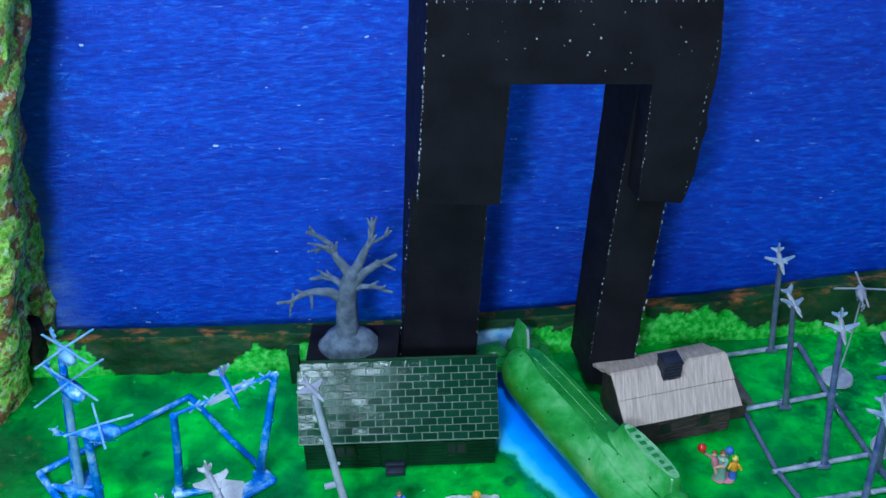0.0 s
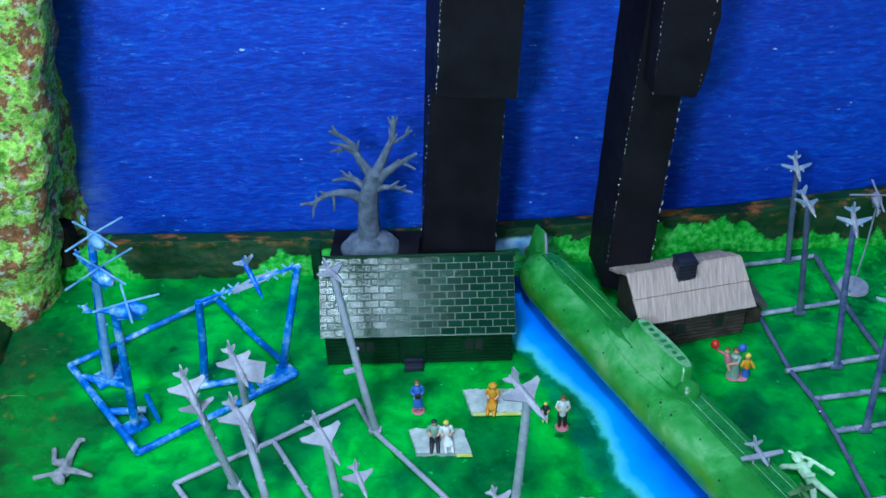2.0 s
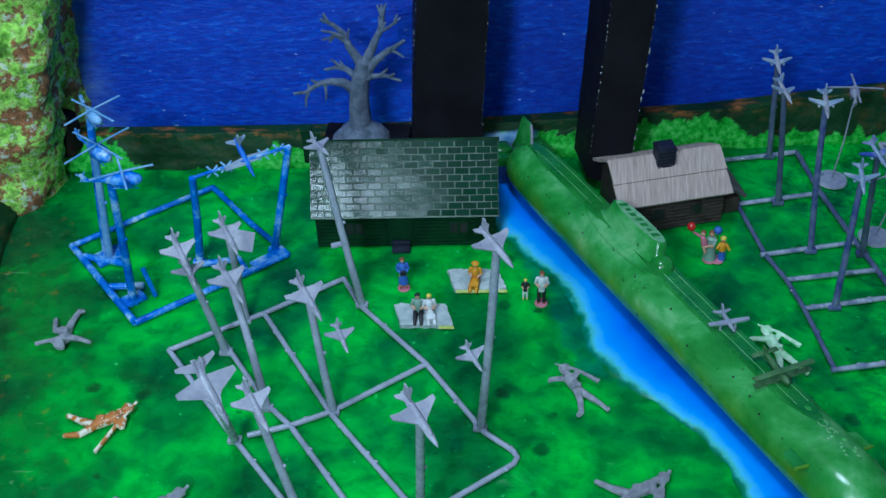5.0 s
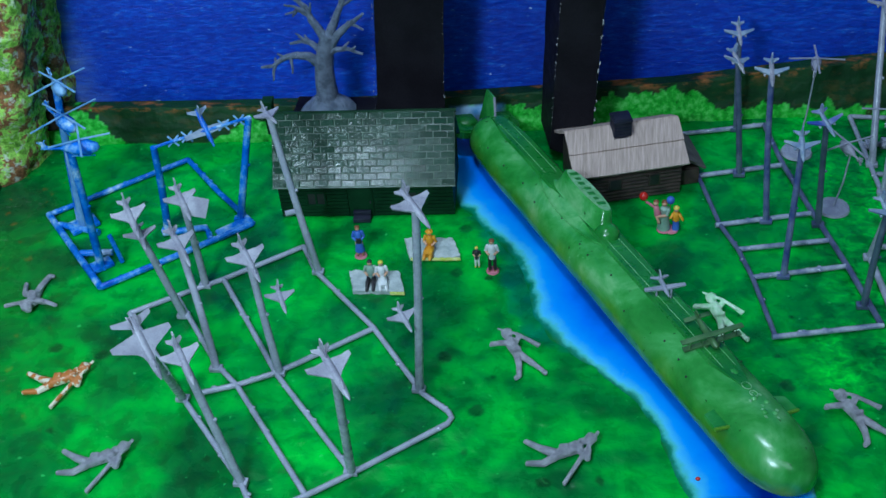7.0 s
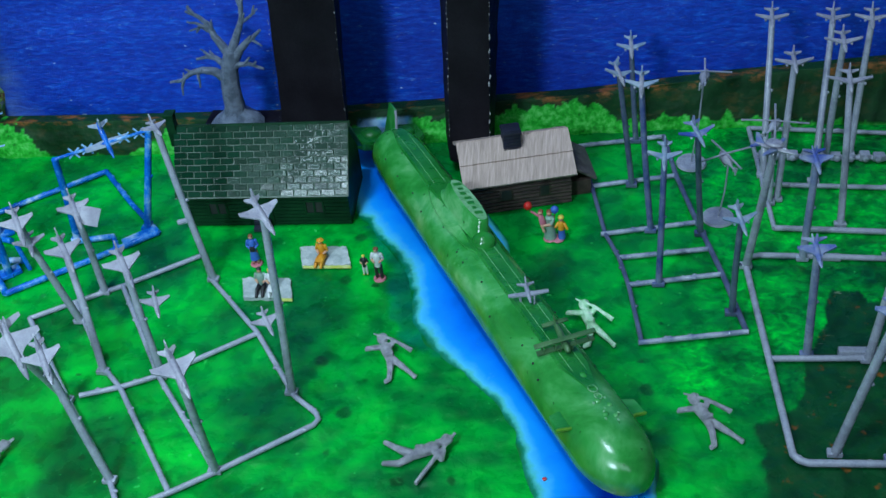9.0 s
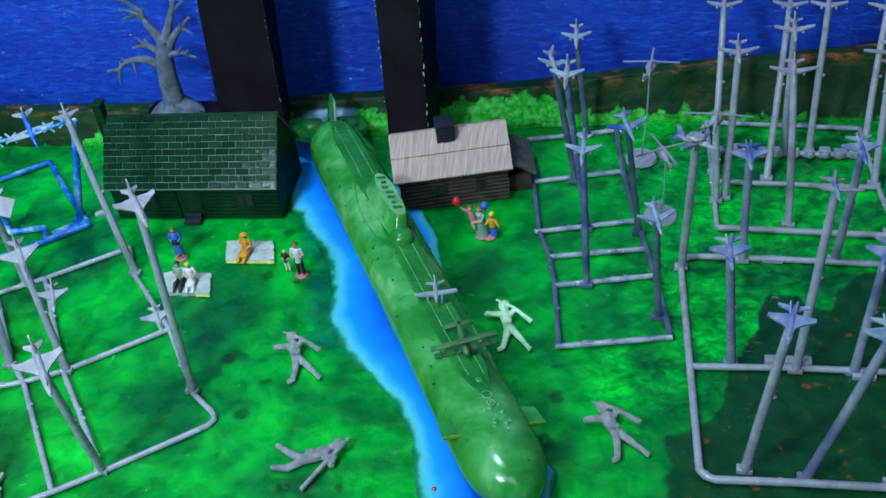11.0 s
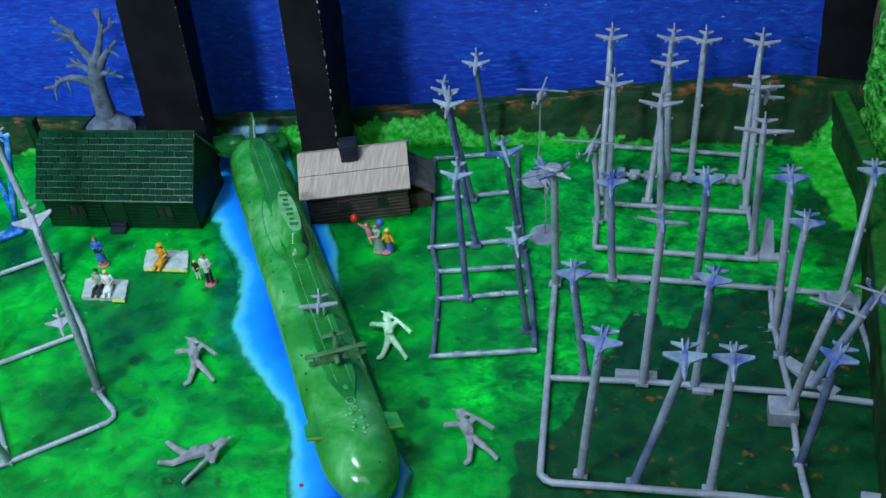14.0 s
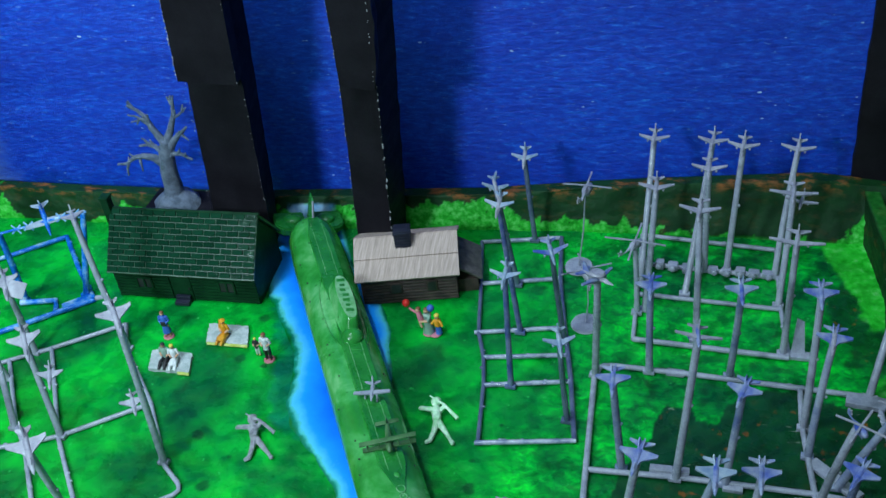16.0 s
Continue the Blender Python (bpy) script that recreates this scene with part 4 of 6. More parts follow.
TX, TY, TZ = 0.0085, 0.614, 0.034
tree = thing("model_tree", (TX, TY, TZ), "bare grey plastic model tree on a rocky base", "model tree")
bm = bmesh.new()
prev = None
rings = []
for j, (r, z) in enumerate(((0.0195, 0.0), (0.0185, 0.0035), (0.0155, 0.0075), (0.0115, 0.0105), (0.008, 0.013), (0.004, 0.016))):
    rings.append([bm.verts.new((TX + r * (1 + 0.16 * noise.noise(Vector((i * 1.3, j * 0.4, 2)))) * math.cos(2 * math.pi * i / 24), TY + 0.85 * r * (1 + 0.16 * noise.noise(Vector((i * 1.3, j * 0.4, 2)))) * math.sin(2 * math.pi * i / 24), TZ + z)) for i in range(24)])
for r, s in zip(rings, rings[1:]):
    for i in range(24):
        bm.faces.new((r[i], r[(i + 1) % 24], s[(i + 1) % 24], s[i]))
bm.faces.new(rings[-1])
bm.faces.new(rings[0][::-1])
part("base", bm, TREE, tree)
bm = bmesh.new()
limb(bm, [(TX, TY, TZ + 0.004), (TX + 0.0004, TY, TZ + 0.018), (TX + 0.0012, TY, TZ + 0.036), (TX + 0.0035, TY, TZ + 0.050), (TX + 0.0075, TY, TZ + 0.062)], 0.0088, 0.0052)
for i in range(5):
    a = i * 1.26
    limb(bm, [(TX + 0.011 * math.cos(a), TY + 0.010 * math.sin(a), TZ + 0.006), (TX + 0.006 * math.cos(a), TY + 0.006 * math.sin(a), TZ + 0.014), (TX, TY, TZ + 0.026)], 0.0022, 0.002)
trunk = part("trunk", bm, TREE, tree)
BOUGHS = [[(-0.002, 0, 0.040), (-0.008, -0.001, 0.0455), (-0.016, -0.002, 0.0470), (-0.025, -0.002, 0.0450), (-0.034, -0.002, 0.0385), (-0.043, -0.002, 0.0370)],
         [(-0.032, -0.002, 0.040), (-0.0345, -0.003, 0.034), (-0.0355, -0.003, 0.027)], [(-0.020, -0.002, 0.046), (-0.0205, -0.003, 0.040), (-0.021, -0.003, 0.033)], [(-0.025, -0.002, 0.045), (-0.030, -0.001, 0.0475)],
         [(0.001, 0.001, 0.048), (-0.006, 0.002, 0.0545), (-0.012, 0.002, 0.0555), (-0.021, 0.003, 0.0530)], [(-0.007, 0.002, 0.055), (-0.010, 0.003, 0.060)],
         [(0.006, 0, 0.056), (0.002, 0, 0.065), (-0.0025, 0.0, 0.073), (-0.0058, 0.001, 0.082), (-0.0125, 0.001, 0.088), (-0.020, 0.002, 0.091)],
         [(-0.004, 0, 0.076), (-0.011, 0.001, 0.0795), (-0.020, 0.001, 0.0765)], [(-0.005, 0, 0.079), (-0.012, -0.001, 0.083), (-0.0195, -0.001, 0.0845)], [(-0.015, 0.001, 0.0895), (-0.017, 0.001, 0.096)], [(-0.012, 0.001, 0.0795), (-0.0155, 0.002, 0.0745)],
         [(0.006, 0, 0.057), (0.0105, 0, 0.067), (0.0150, 0.001, 0.076), (0.0190, 0.001, 0.085), (0.0210, 0.001, 0.094), (0.0210, 0.001, 0.1025)],
         [(0.0208, 0.001, 0.094), (0.0180, 0.001, 0.102)], [(0.0208, 0.001, 0.095), (0.0238, 0.001, 0.103)], [(0.0188, 0.001, 0.083), (0.0265, 0.0, 0.088), (0.0325, 0.0, 0.0935)], [(0.029, 0.0, 0.090), (0.0305, 0.0, 0.096)],
         [(0.007, 0, 0.053), (0.0135, -0.002, 0.0620), (0.0215, -0.005, 0.0705), (0.0290, -0.008, 0.0770), (0.0355, -0.011, 0.0835)], [(0.0250, -0.006, 0.0735), (0.0300, -0.009, 0.0735), (0.0345, -0.011, 0.0715)],
         [(0.004, 0, 0.047), (0.0120, -0.003, 0.0520), (0.0205, -0.006, 0.0545), (0.0320, -0.010, 0.0530)]]
rt = random.Random(5)
for pts in [q for q in BOUGHS if len(q) >= 4]:
    for k in range(2):
        i = rt.randrange(2, len(pts))
        a, b_ = Vector(pts[i - 1]), Vector(pts[i])
        q = a.lerp(b_, 0.3 + 0.6 * rt.random())
        out = (b_ - a).normalized() * 0.004 + Vector((rt.uniform(-0.004, 0.004), rt.uniform(-0.003, 0.003), rt.uniform(0.001, 0.006)))
        BOUGHS.append([tuple(q), tuple(q + out * 0.6), tuple(q + out * 1.2)])
for pts in BOUGHS:
    bm = bmesh.new()
    big = len(pts) >= 4
    limb(bm, [(TX + x, TY + y, TZ + z) for x, y, z in pts], (0.0040 if len(pts) > 4 else 0.0028) if big else 0.0015, 0.0009 if big else 0.0006)
    part("branch", bm, TREE, trunk)


# ---- model aircraft ----
def lathe(bm, prof, m, seg=10, flat=1.0):
    """A body of round sections along local -y (the nose); prof holds (y, radius)."""
    rings = [[bm.verts.new(m @ Vector((r * math.cos(2 * math.pi * k / seg), y, flat * r * math.sin(2 * math.pi * k / seg)))) for k in range(seg)] for y, r in prof]
    for r, s in zip(rings, rings[1:]):
        for k in range(seg):
            bm.faces.new((r[k], r[(k + 1) % seg], s[(k + 1) % seg], s[k]))
    bm.faces.new(rings[0][::-1])
    bm.faces.new(rings[-1])
    bmesh.ops.recalc_face_normals(bm, faces=bm.faces[:])
    return bm


# half outlines of wings and tails as shares of length (y from nose -0.5 to tail 0.5) and span (x to 0.5)
WINGS = {"delta": [(0.05, -0.12), (0.16, -0.03), (0.5, 0.16), (0.5, 0.24), (0.30, 0.22), (0.05, 0.24)],
         "fighter": [(0.05, -0.24), (0.10, -0.10), (0.16, -0.04), (0.5, 0.11), (0.5, 0.19), (0.20, 0.23), (0.06, 0.25)],
         "jet": [(0.05, -0.12), (0.5, 0.10), (0.5, 0.17), (0.05, 0.08)],
         "bomber": [(0.04, -0.12), (0.5, -0.02), (0.5, 0.05), (0.04, 0.05)],
         "prop": [(0.04, -0.20), (0.5, -0.17), (0.5, -0.05), (0.04, 0.0)]}


def aircraft(parent, at, length, span, yaw=0.0, pitch=0.0, roll=0.0, kind="jet", material=None, wing_material=None, label="", dome=False):
    """A small moulded aircraft with its nose along -y turned by yaw; it is a part of its sprue, and its wings and fins are its own parts."""
    m = Matrix.Translation(at) @ Euler((radians(pitch), radians(roll), radians(yaw)), "XYZ").to_matrix().to_4x4()
    wm = wing_material or material
    L = length
    r = 0.055 * L + 0.0004
    prof = [(-0.5 * L, 0.12 * r), (-0.44 * L, 0.5 * r), (-0.30 * L, 0.85 * r), (-0.1 * L, r), (0.2 * L, r), (0.38 * L, 0.8 * r), (0.5 * L, 0.45 * r)]
    bm = bmesh.new()
    lathe(bm, prof, m, 10, 0.85)
    body = part("aircraft", bm, material, parent, label)
    bm = bmesh.new()
    ball(bm, Vector((0, 0, 0)), 0.6 * r, squash=(0.8, 2.2, 0.9), u=8, v=6, m=None)
    bm.transform(m @ Matrix.Translation((0, -0.24 * L, 0.65 * r)))
    part("canopy", bm, material, body)
    th = 0.0005
    for sgn in (-1, 1):
        bm = bmesh.new()
        o = [(sgn * x * span, y * L) for x, y in WINGS[kind]]
        slab(bm, o, -th, th, m @ Matrix.Translation((0, 0, 0.1 * r)) @ pose(0, 0, 0, 0, -sgn * 3, 0))
        part("wing", bm, wm, body)
        bm = bmesh.new()
        tw = {"delta": 0.2, "fighter": 0.33}.get(kind, 0.22) * span
        o = [(sgn * 0.02 * span, 0.30 * L), (sgn * tw, 0.44 * L), (sgn * tw, 0.50 * L), (sgn * 0.02 * span, 0.46 * L)]
        slab(bm, o, -th * 0.8, th * 0.8, m @ Matrix.Translation((0, 0, 0.15 * r)))
        part("tailplane", bm, wm, body)
    for x, cant in (((-0.045 * span, -14), (0.045 * span, 14)) if kind == "fighter" else ((0, 0),)):
        bm = bmesh.new()
        b = bmesh.new()
        h = 0.24 * L if kind != "fighter" else 0.10 * L
        slab(b, [(0.0, 0.24 * L), (h, 0.42 * L), (h, 0.50 * L), (0.0, 0.46 * L)], -th * 0.8, th * 0.8)
        b.transform(m @ Matrix.Translation((x, 0, 0.5 * r)) @ pose(0, 0, 0, 0, -90 + cant, 0))
        merge(bm, b)
        part("fin", bm, wm, body)
    if kind in ("jet", "bomber"):
        for sgn in (-1, 1):
            bm = bmesh.new()
            lathe(bm, [(-0.10 * L, 0.35 * r), (-0.06 * L, 0.5 * r), (0.06 * L, 0.4 * r)], m @ Matrix.Translation((sgn * 0.2 * span, 0.0, -0.5 * r)), 8)
            part("engine", bm, material, body)
    if dome:
        bm = bmesh.new()
        b = bmesh.new()
        bmesh.ops.create_cone(b, cap_ends=True, segments=20, radius1=0.17 * span, radius2=0.14 * span, depth=0.0012)
        merge(bm, b, m @ Matrix.Translation((0, 0.02 * L, 2.1 * r)))
        tube(bm, [m @ Vector((0, 0.02 * L, 0)), m @ Vector((0, 0.02 * L, 2 * r))], 0.0006, 6)
        part("radar_dome", bm, material, body)
    if kind == "prop":
        bm = bmesh.new()
        ball(bm, m @ Vector((0, -0.5 * L, 0)), 0.5 * r, u=8, v=6)
        part("spinner", bm, material, body)
    return body


def rotorcraft(parent, at, length, yaw, material, spin=20.0, blade=None, blade_material=None):
    m = Matrix.Translation(at) @ pose(0, 0, 0, 0, 0, yaw)
    L = length
    bm = bmesh.new()
    prof = [(-0.5 * L, 0.02 * L), (-0.46 * L, 0.08 * L), (-0.3 * L, 0.145 * L), (-0.08 * L, 0.14 * L), (0.06 * L, 0.08 * L), (0.2 * L, 0.03 * L), (0.5 * L, 0.018 * L)]
    lathe(bm, prof, m, 10)
    body = part("helicopter", bm, material, parent)
    bm = bmesh.new()
    b = bmesh.new()
    slab(b, [(0.0, 0.38 * L), (0.14 * L, 0.47 * L), (0.14 * L, 0.53 * L), (0.0, 0.5 * L)], -0.0005, 0.0005)
    b.transform(m @ pose(0, 0, 0, 0, -90, 0))
    merge(bm, b)
    part("fin", bm, material, body)
    bm = bmesh.new()
    tube(bm, [m @ Vector((0, -0.18 * L, 0.09 * L)), m @ Vector((0, -0.18 * L, 0.17 * L))], 0.0009, 6)
    mast = part("mast", bm, material, body)
    R = blade or 0.62 * L
    for i in range(4):
        bm = bmesh.new()
        box(bm, 0.0, R, -0.0006, 0.0006, -0.0003, 0.0003, m @ Matrix.Translation((0, -0.18 * L, 0.165 * L)) @ pose(0, 0, 0, 0, 2, spin + 90 * i))
        part("rotor_blade", bm, blade_material or material, mast)
    bm = bmesh.new()
    for i in range(2):
        box(bm, -0.11 * L, 0.11 * L, -0.0004, 0.0004, -0.0004, 0.0004, m @ Matrix.Translation((0.012 * L + 0.0008, 0.5 * L, 0.06 * L)) @ pose(0, 0, 0, 0, 90, 0) @ pose(0, 0, 0, 0, 0, 30 + 90 * i))
    part("tail_rotor", bm, blade_material or material, body)
    for sgn in (-1, 1):
        bm = bmesh.new()
        tube(bm, [m @ Vector((sgn * 0.08 * L, -0.42 * L, -0.12 * L)), m @ Vector((sgn * 0.08 * L, 0.0, -0.12 * L))], 0.0004, 5)
        part("skid", bm, material, body)
    return body


# ---- sprues ----
def rail(parent, pts, material, r=0.0017, nubs=4, name="rail", seed=0):
    rnd = random.Random(seed + len(pts) * 7 + int(1000 * abs(pts[0][0])))
    bm = bmesh.new()
    P = [Vector((x, y, r)) for x, y in pts]
    tube(bm, P, r, 10)
    for i in range(nubs):
        k = rnd.randrange(len(P) - 1)
        q = P[k].lerp(P[k + 1], 0.1 + 0.8 * rnd.random())
        a = rnd.random() * 6.28
        ball(bm, q + Vector((0.0012 * math.cos(a), 0.0012 * math.sin(a), 0.0006)), 0.0011 + 0.0006 * rnd.random(), squash=(1.2, 0.9, 0.8), u=7, v=5)
    return part(name, bm, material, parent)


def post(parent, base, top, material, r=0.0021, pad=True, spur=None):
    bm = bmesh.new()
    b, t = Vector((base[0], base[1], 0.0012)), Vector(top)
    n = 8
    bend = Vector((noise.noise(b * 90), noise.noise(b * 90 + Vector((5, 0, 0))), 0)) * 0.0012
    pts = [b.lerp(t, i / n) + bend * math.sin(math.pi * i / n) for i in range(n + 1)]
    tube(bm, pts, [r * (1.08 - 0.16 * i / n) for i in range(n + 1)], 10)
    if pad:
        box(bm, base[0] - 0.0042, base[0] + 0.0036, base[1] - 0.0022, base[1] + 0.0026, 0.0, 0.0030, bevel=0.0006)
    ball(bm, b.lerp(t, 0.55) + Vector((r, 0, 0)), r * 0.5, u=7, v=5)
    ob = part("post", bm, material, parent)
    if spur is not None:
        q = b.lerp(t, spur)
        bm = bmesh.new()
        tube(bm, [q, q + Vector((-0.0085, -0.001, -0.002))], r * 0.8, 8)
        part("stub", bm, material, ob)
    return ob


# grey sprue with delta jets
g = thing("model_sprue", (0.03, 0.40, 0), "pale grey plastic model sprue with delta jets on tall posts", "model sprue", "model sprues")
rail(g, [(-0.087, 0.436), (-0.062, 0.453), (-0.036, 0.470), (0.009, 0.504)], GREY, nubs=3)
rail(g, [(0.009, 0.504), (0.022, 0.480), (0.068, 0.431), (0.104, 0.381), (0.117, 0.371)] + [(0.1205, 0.368), (0.1225, 0.364), (0.1205, 0.3595), (0.116, 0.356)] + [(0.074, 0.3225), (0.053, 0.307), (0.030, 0.292)], GREY, nubs=7)
rail(g, [(-0.087, 0.436), (-0.032, 0.369), (0.017, 0.3125), (0.030, 0.292)], GREY, nubs=6)
rail(g, [(-0.062, 0.453), (-0.019, 0.395), (-0.003, 0.380), (0.053, 0.307)], GREY, nubs=9)
rail(g, [(-0.036, 0.470), (0.018, 0.390), (0.074, 0.3235)], GREY, nubs=9)
rail(g, [(-0.026, 0.3725), (-0.003, 0.381), (0.018, 0.392), (0.068, 0.431)], GREY, nubs=4)
DELTAS = [((-0.052, 0.436), (-0.062, 0.428, 0.084), 0.028, 0.020, 34, 24), ((-0.046, 0.464), (-0.047, 0.465, 0.067), 0.028, 0.020, 34, 20),
          ((-0.019, 0.393), (-0.037, 0.426, 0.066), 0.030, 0.022, 38, 18), ((0.019, 0.392), (0.011, 0.405, 0.075), 0.030, 0.022, 36, 18),
          ((0.024, 0.480), (0.006, 0.496, 0.109), 0.020, 0.016, 40, 0), ((0.102, 0.384), (0.111, 0.381, 0.134), 0.027, 0.021, 40, 18),
          ((-0.032, 0.369), (-0.026, 0.338, 0.074), 0.036, 0.032, 42, 40), ((0.017, 0.313), (0.000, 0.3235, 0.081), 0.028, 0.020, 36, 22), ((0.074, 0.324), (0.079, 0.311, 0.091), 0.031, 0.023, 38, 20)]
for i, (bs, tp, L, sp, yaw, pit) in enumerate(DELTAS):
    p = post(g, bs, (tp[0], tp[1], tp[2] - 0.0012), GREY, 0.0023, spur=0.42 if i == 4 else None)
    aircraft(g, tp, L, sp, yaw, pit, 0, "delta" if i != 6 else "fighter", PALE)
aircraft(g, (0.028, 0.396, 0.056), 0.020, 0.017, 30, 15, 10, "delta", PALE)
aircraft(g, (0.099, 0.381, 0.059), 0.018, 0.017, 34, 15, 0, "delta", PALE)
aircraft(g, (-0.060, 0.429, 0.070), 0.020, 0.019, 30, 15, 0, "delta", PALE)
bm = bmesh.new()
box(bm, -0.006, 0.006, -0.006, 0.006, -0.0006, 0.0006, Matrix.Translation((-0.0385, 0.465, 0.064)) @ pose(0, 0, 0, 40, 20, 10), 0.0003)
part("number_tab", bm, PALE, g)

# blue sprue with helicopters
s_ = thing("model_sprue", (-0.1, 0.53, 0), "blue painted plastic sprue with helicopters and a propeller plane", "model sprue", "model sprues")
rail(s_, [(-0.114, 0.458), (-0.178, 0.5295)], BLUE, 0.0024, 10)
rail(s_, [(-0.178, 0.5295), (-0.14, 0.562), (-0.098, 0.597)], BLUE, 0.0020, 22)
rail(s_, [(-0.098, 0.597), (-0.065, 0.560), (-0.031, 0.526)], BLUE, 0.0020, 20)
rail(s_, [(-0.031, 0.526), (-0.072, 0.492), (-0.114, 0.458)], BLUE, 0.0022, 16)
rail(s_, [(-0.166, 0.519), (-0.135, 0.512)], BLUE, 0.0023, 2)
rail(s_, [(-0.14, 0.490), (-0.118, 0.492)], BLUE, 0.0023, 3)
rail(s_, [(-0.090, 0.513), (-0.062, 0.520), (-0.055, 0.508)], BLUE, 0.0023, 2)
for x, y, a, b_ in ((-0.150, 0.521, 0.010, 0.007), (-0.123, 0.479, 0.009, 0.005), (-0.043, 0.521, 0.012, 0.005)):
    bm = bmesh.new()
    box(bm, -a, a, -b_, b_, 0.0, 0.0028, turned(x, y, 42), 0.0008)
    part("tag_plate", bm, BLUE, s_)
post(s_, (-0.088, 0.517), (-0.078, 0.510, 0.075), BLUE, 0.0025)
post(s_, (-0.041, 0.531), (-0.025, 0.543, 0.076), BLUE, 0.0025)
bm = bmesh.new()
A, B = Vector((-0.078, 0.510, 0.075)), Vector((-0.024, 0.544, 0.076))
tube(bm, [A, B], 0.0011, 8)
bar = part("top_bar", bm, BLUE, s_)
for k in (0.2, 0.34, 0.72, 0.88):
    bm = bmesh.new()
    q = A.lerp(B, k)
    for a in (35, 125):
        box(bm, -0.0048, 0.0048, -0.0006, 0.0006, -0.0004, 0.0004, Matrix.Translation(q) @ pose(0, 0, 0, 70, 0, 30) @ pose(0, 0, 0, 0, 0, a), 0.0002)
    part("propeller", bm, SKYBLUE, bar)
aircraft(s_, (-0.050, 0.530, 0.077), 0.026, 0.030, 40, 42, 0, "prop", BLUE, MIST)
post(s_, (-0.152, 0.522), (-0.139, 0.526, 0.109), BLUE, 0.0026)
post(s_, (-0.149, 0.519), (-0.140, 0.521, 0.084), SKYBLUE, 0.0025)
post(s_, (-0.121, 0.478), (-0.112, 0.473, 0.098), BLUE, 0.0026)
rotorcraft(s_, (-0.137, 0.524, 0.112), 0.029, 40, SKYBLUE, 15, 0.020)
rotorcraft(s_, (-0.140, 0.521, 0.088), 0.036, 50, BLUE, 5, 0.024, SKYBLUE)
rotorcraft(s_, (-0.110, 0.472, 0.101), 0.034, 96, BLUE, 20, 0.018, SKYBLUE)
bm = bmesh.new()
tube(bm, [(-0.108, 0.483, 0.002), (-0.113, 0.486, 0.022)], 0.0016, 8)
part("stub", bm, BLUE, s_)

# navy sprue, a ladder with jets
n_ = thing("model_sprue", (0.325, 0.52, 0), "dark navy ladder-shaped plastic sprue with small jets on posts", "model sprue", "model sprues")
rail(n_, [(0.255, 0.639), (0.2665, 0.589), (0.2775, 0.537), (0.287, 0.513), (0.2935, 0.487), (0.302, 0.4365)], SLATE, 0.0016, 3)
rail(n_, [(0.316, 0.652), (0.324, 0.604), (0.337, 0.5515), (0.3445, 0.5245), (0.351, 0.500), (0.3625, 0.449)], SLATE, 0.0019, 3)
for a, b_ in (((0.255, 0.6385), (0.316, 0.652)), ((0.2665, 0.5895), (0.325, 0.604)), ((0.2745, 0.5365), (0.337, 0.5515)), ((0.287, 0.513), (0.3445, 0.5245)), ((0.2935, 0.487), (0.351, 0.500)), ((0.300, 0.436), (0.3635, 0.449))):
    rail(n_, [a, b_], RUNG, 0.0017, 5, "rung")
NJ = [((0.296, 0.6465), (0.291, 0.651, 0.076)), ((0.294, 0.5925), (0.284, 0.592, 0.090)), ((0.307, 0.5425), (0.298, 0.548, 0.109)), ((0.339, 0.540), (0.333, 0.542, 0.078)), ((0.312, 0.4895), (0.312, 0.499, 0.091)), ((0.355, 0.465), (0.354, 0.460, 0.076))]
for i, (bs, tp) in enumerate(NJ):
    post(n_, bs, (tp[0], tp[1], tp[2] - 0.001), NAVY if i in (4, 2) else SLATE, 0.0020)
    aircraft(n_, tp, 0.021, 0.020 if i != 3 else 0.024, (5, 30, 0, 25, 0, 18)[i], 22, (0, 20, 0, 0, 0, 0)[i], "jet", PALE if i < 3 else MIST, MIST if i != 3 else INDIGO)

# far grey sprue with airliners and bombers
f_ = thing("model_sprue", (0.43, 0.60, 0), "grey plastic model sprue with bombers on the tallest posts", "model sprue", "model sprues")
rail(f_, [(0.377, 0.664), (0.477, 0.659)], GREY, 0.0017, 4)
rail(f_, [(0.380, 0.630), (0.477, 0.627)], GREY, 0.0017, 3)
rail(f_, [(0.384, 0.595), (0.484, 0.593)], GREY, 0.0017, 5)
rail(f_, [(0.386, 0.547), (0.490, 0.545)], GREY, 0.0020, 3)
rail(f_, [(0.377, 0.664), (0.382, 0.60), (0.386, 0.547)], GREY, 0.0017, 4)
rail(f_, [(0.477, 0.659), (0.482, 0.60), (0.490, 0.545)], GREY, 0.0017, 4)
rc = random.Random(8)
for i in range(10):
    bm = bmesh.new()
    x = 0.385 + 0.0097 * i
    a, d, h = rc.uniform(0.0030, 0.0042), rc.uniform(0.0024, 0.0036), rc.uniform(0.0045, 0.0072)
    box(bm, x - a, x + a, 0.6285 - d, 0.6285 + d, 0.0, h, bevel=0.001)
    ball(bm, (x + rc.uniform(-0.001, 0.001), 0.6275 - d, h * 0.55), 0.0026, squash=(1, 0.7, 1), u=9, v=6)
    tube(bm, [(x - a - 0.0012, 0.6285, h * 0.5), (x + a + 0.0012, 0.6285, h * 0.5)], 0.0011, 7)
    part("moulded_part", bm, GREY, f_)
bm = bmesh.new()
box(bm, 0.488, 0.505, 0.545, 0.552, 0.0, 0.003, bevel=0.0006)
b = bmesh.new()
slab(b, [(0, 0), (0.009, 0), (0.007, 0.022), (0.002, 0.024)], 0.0, 0.0016)
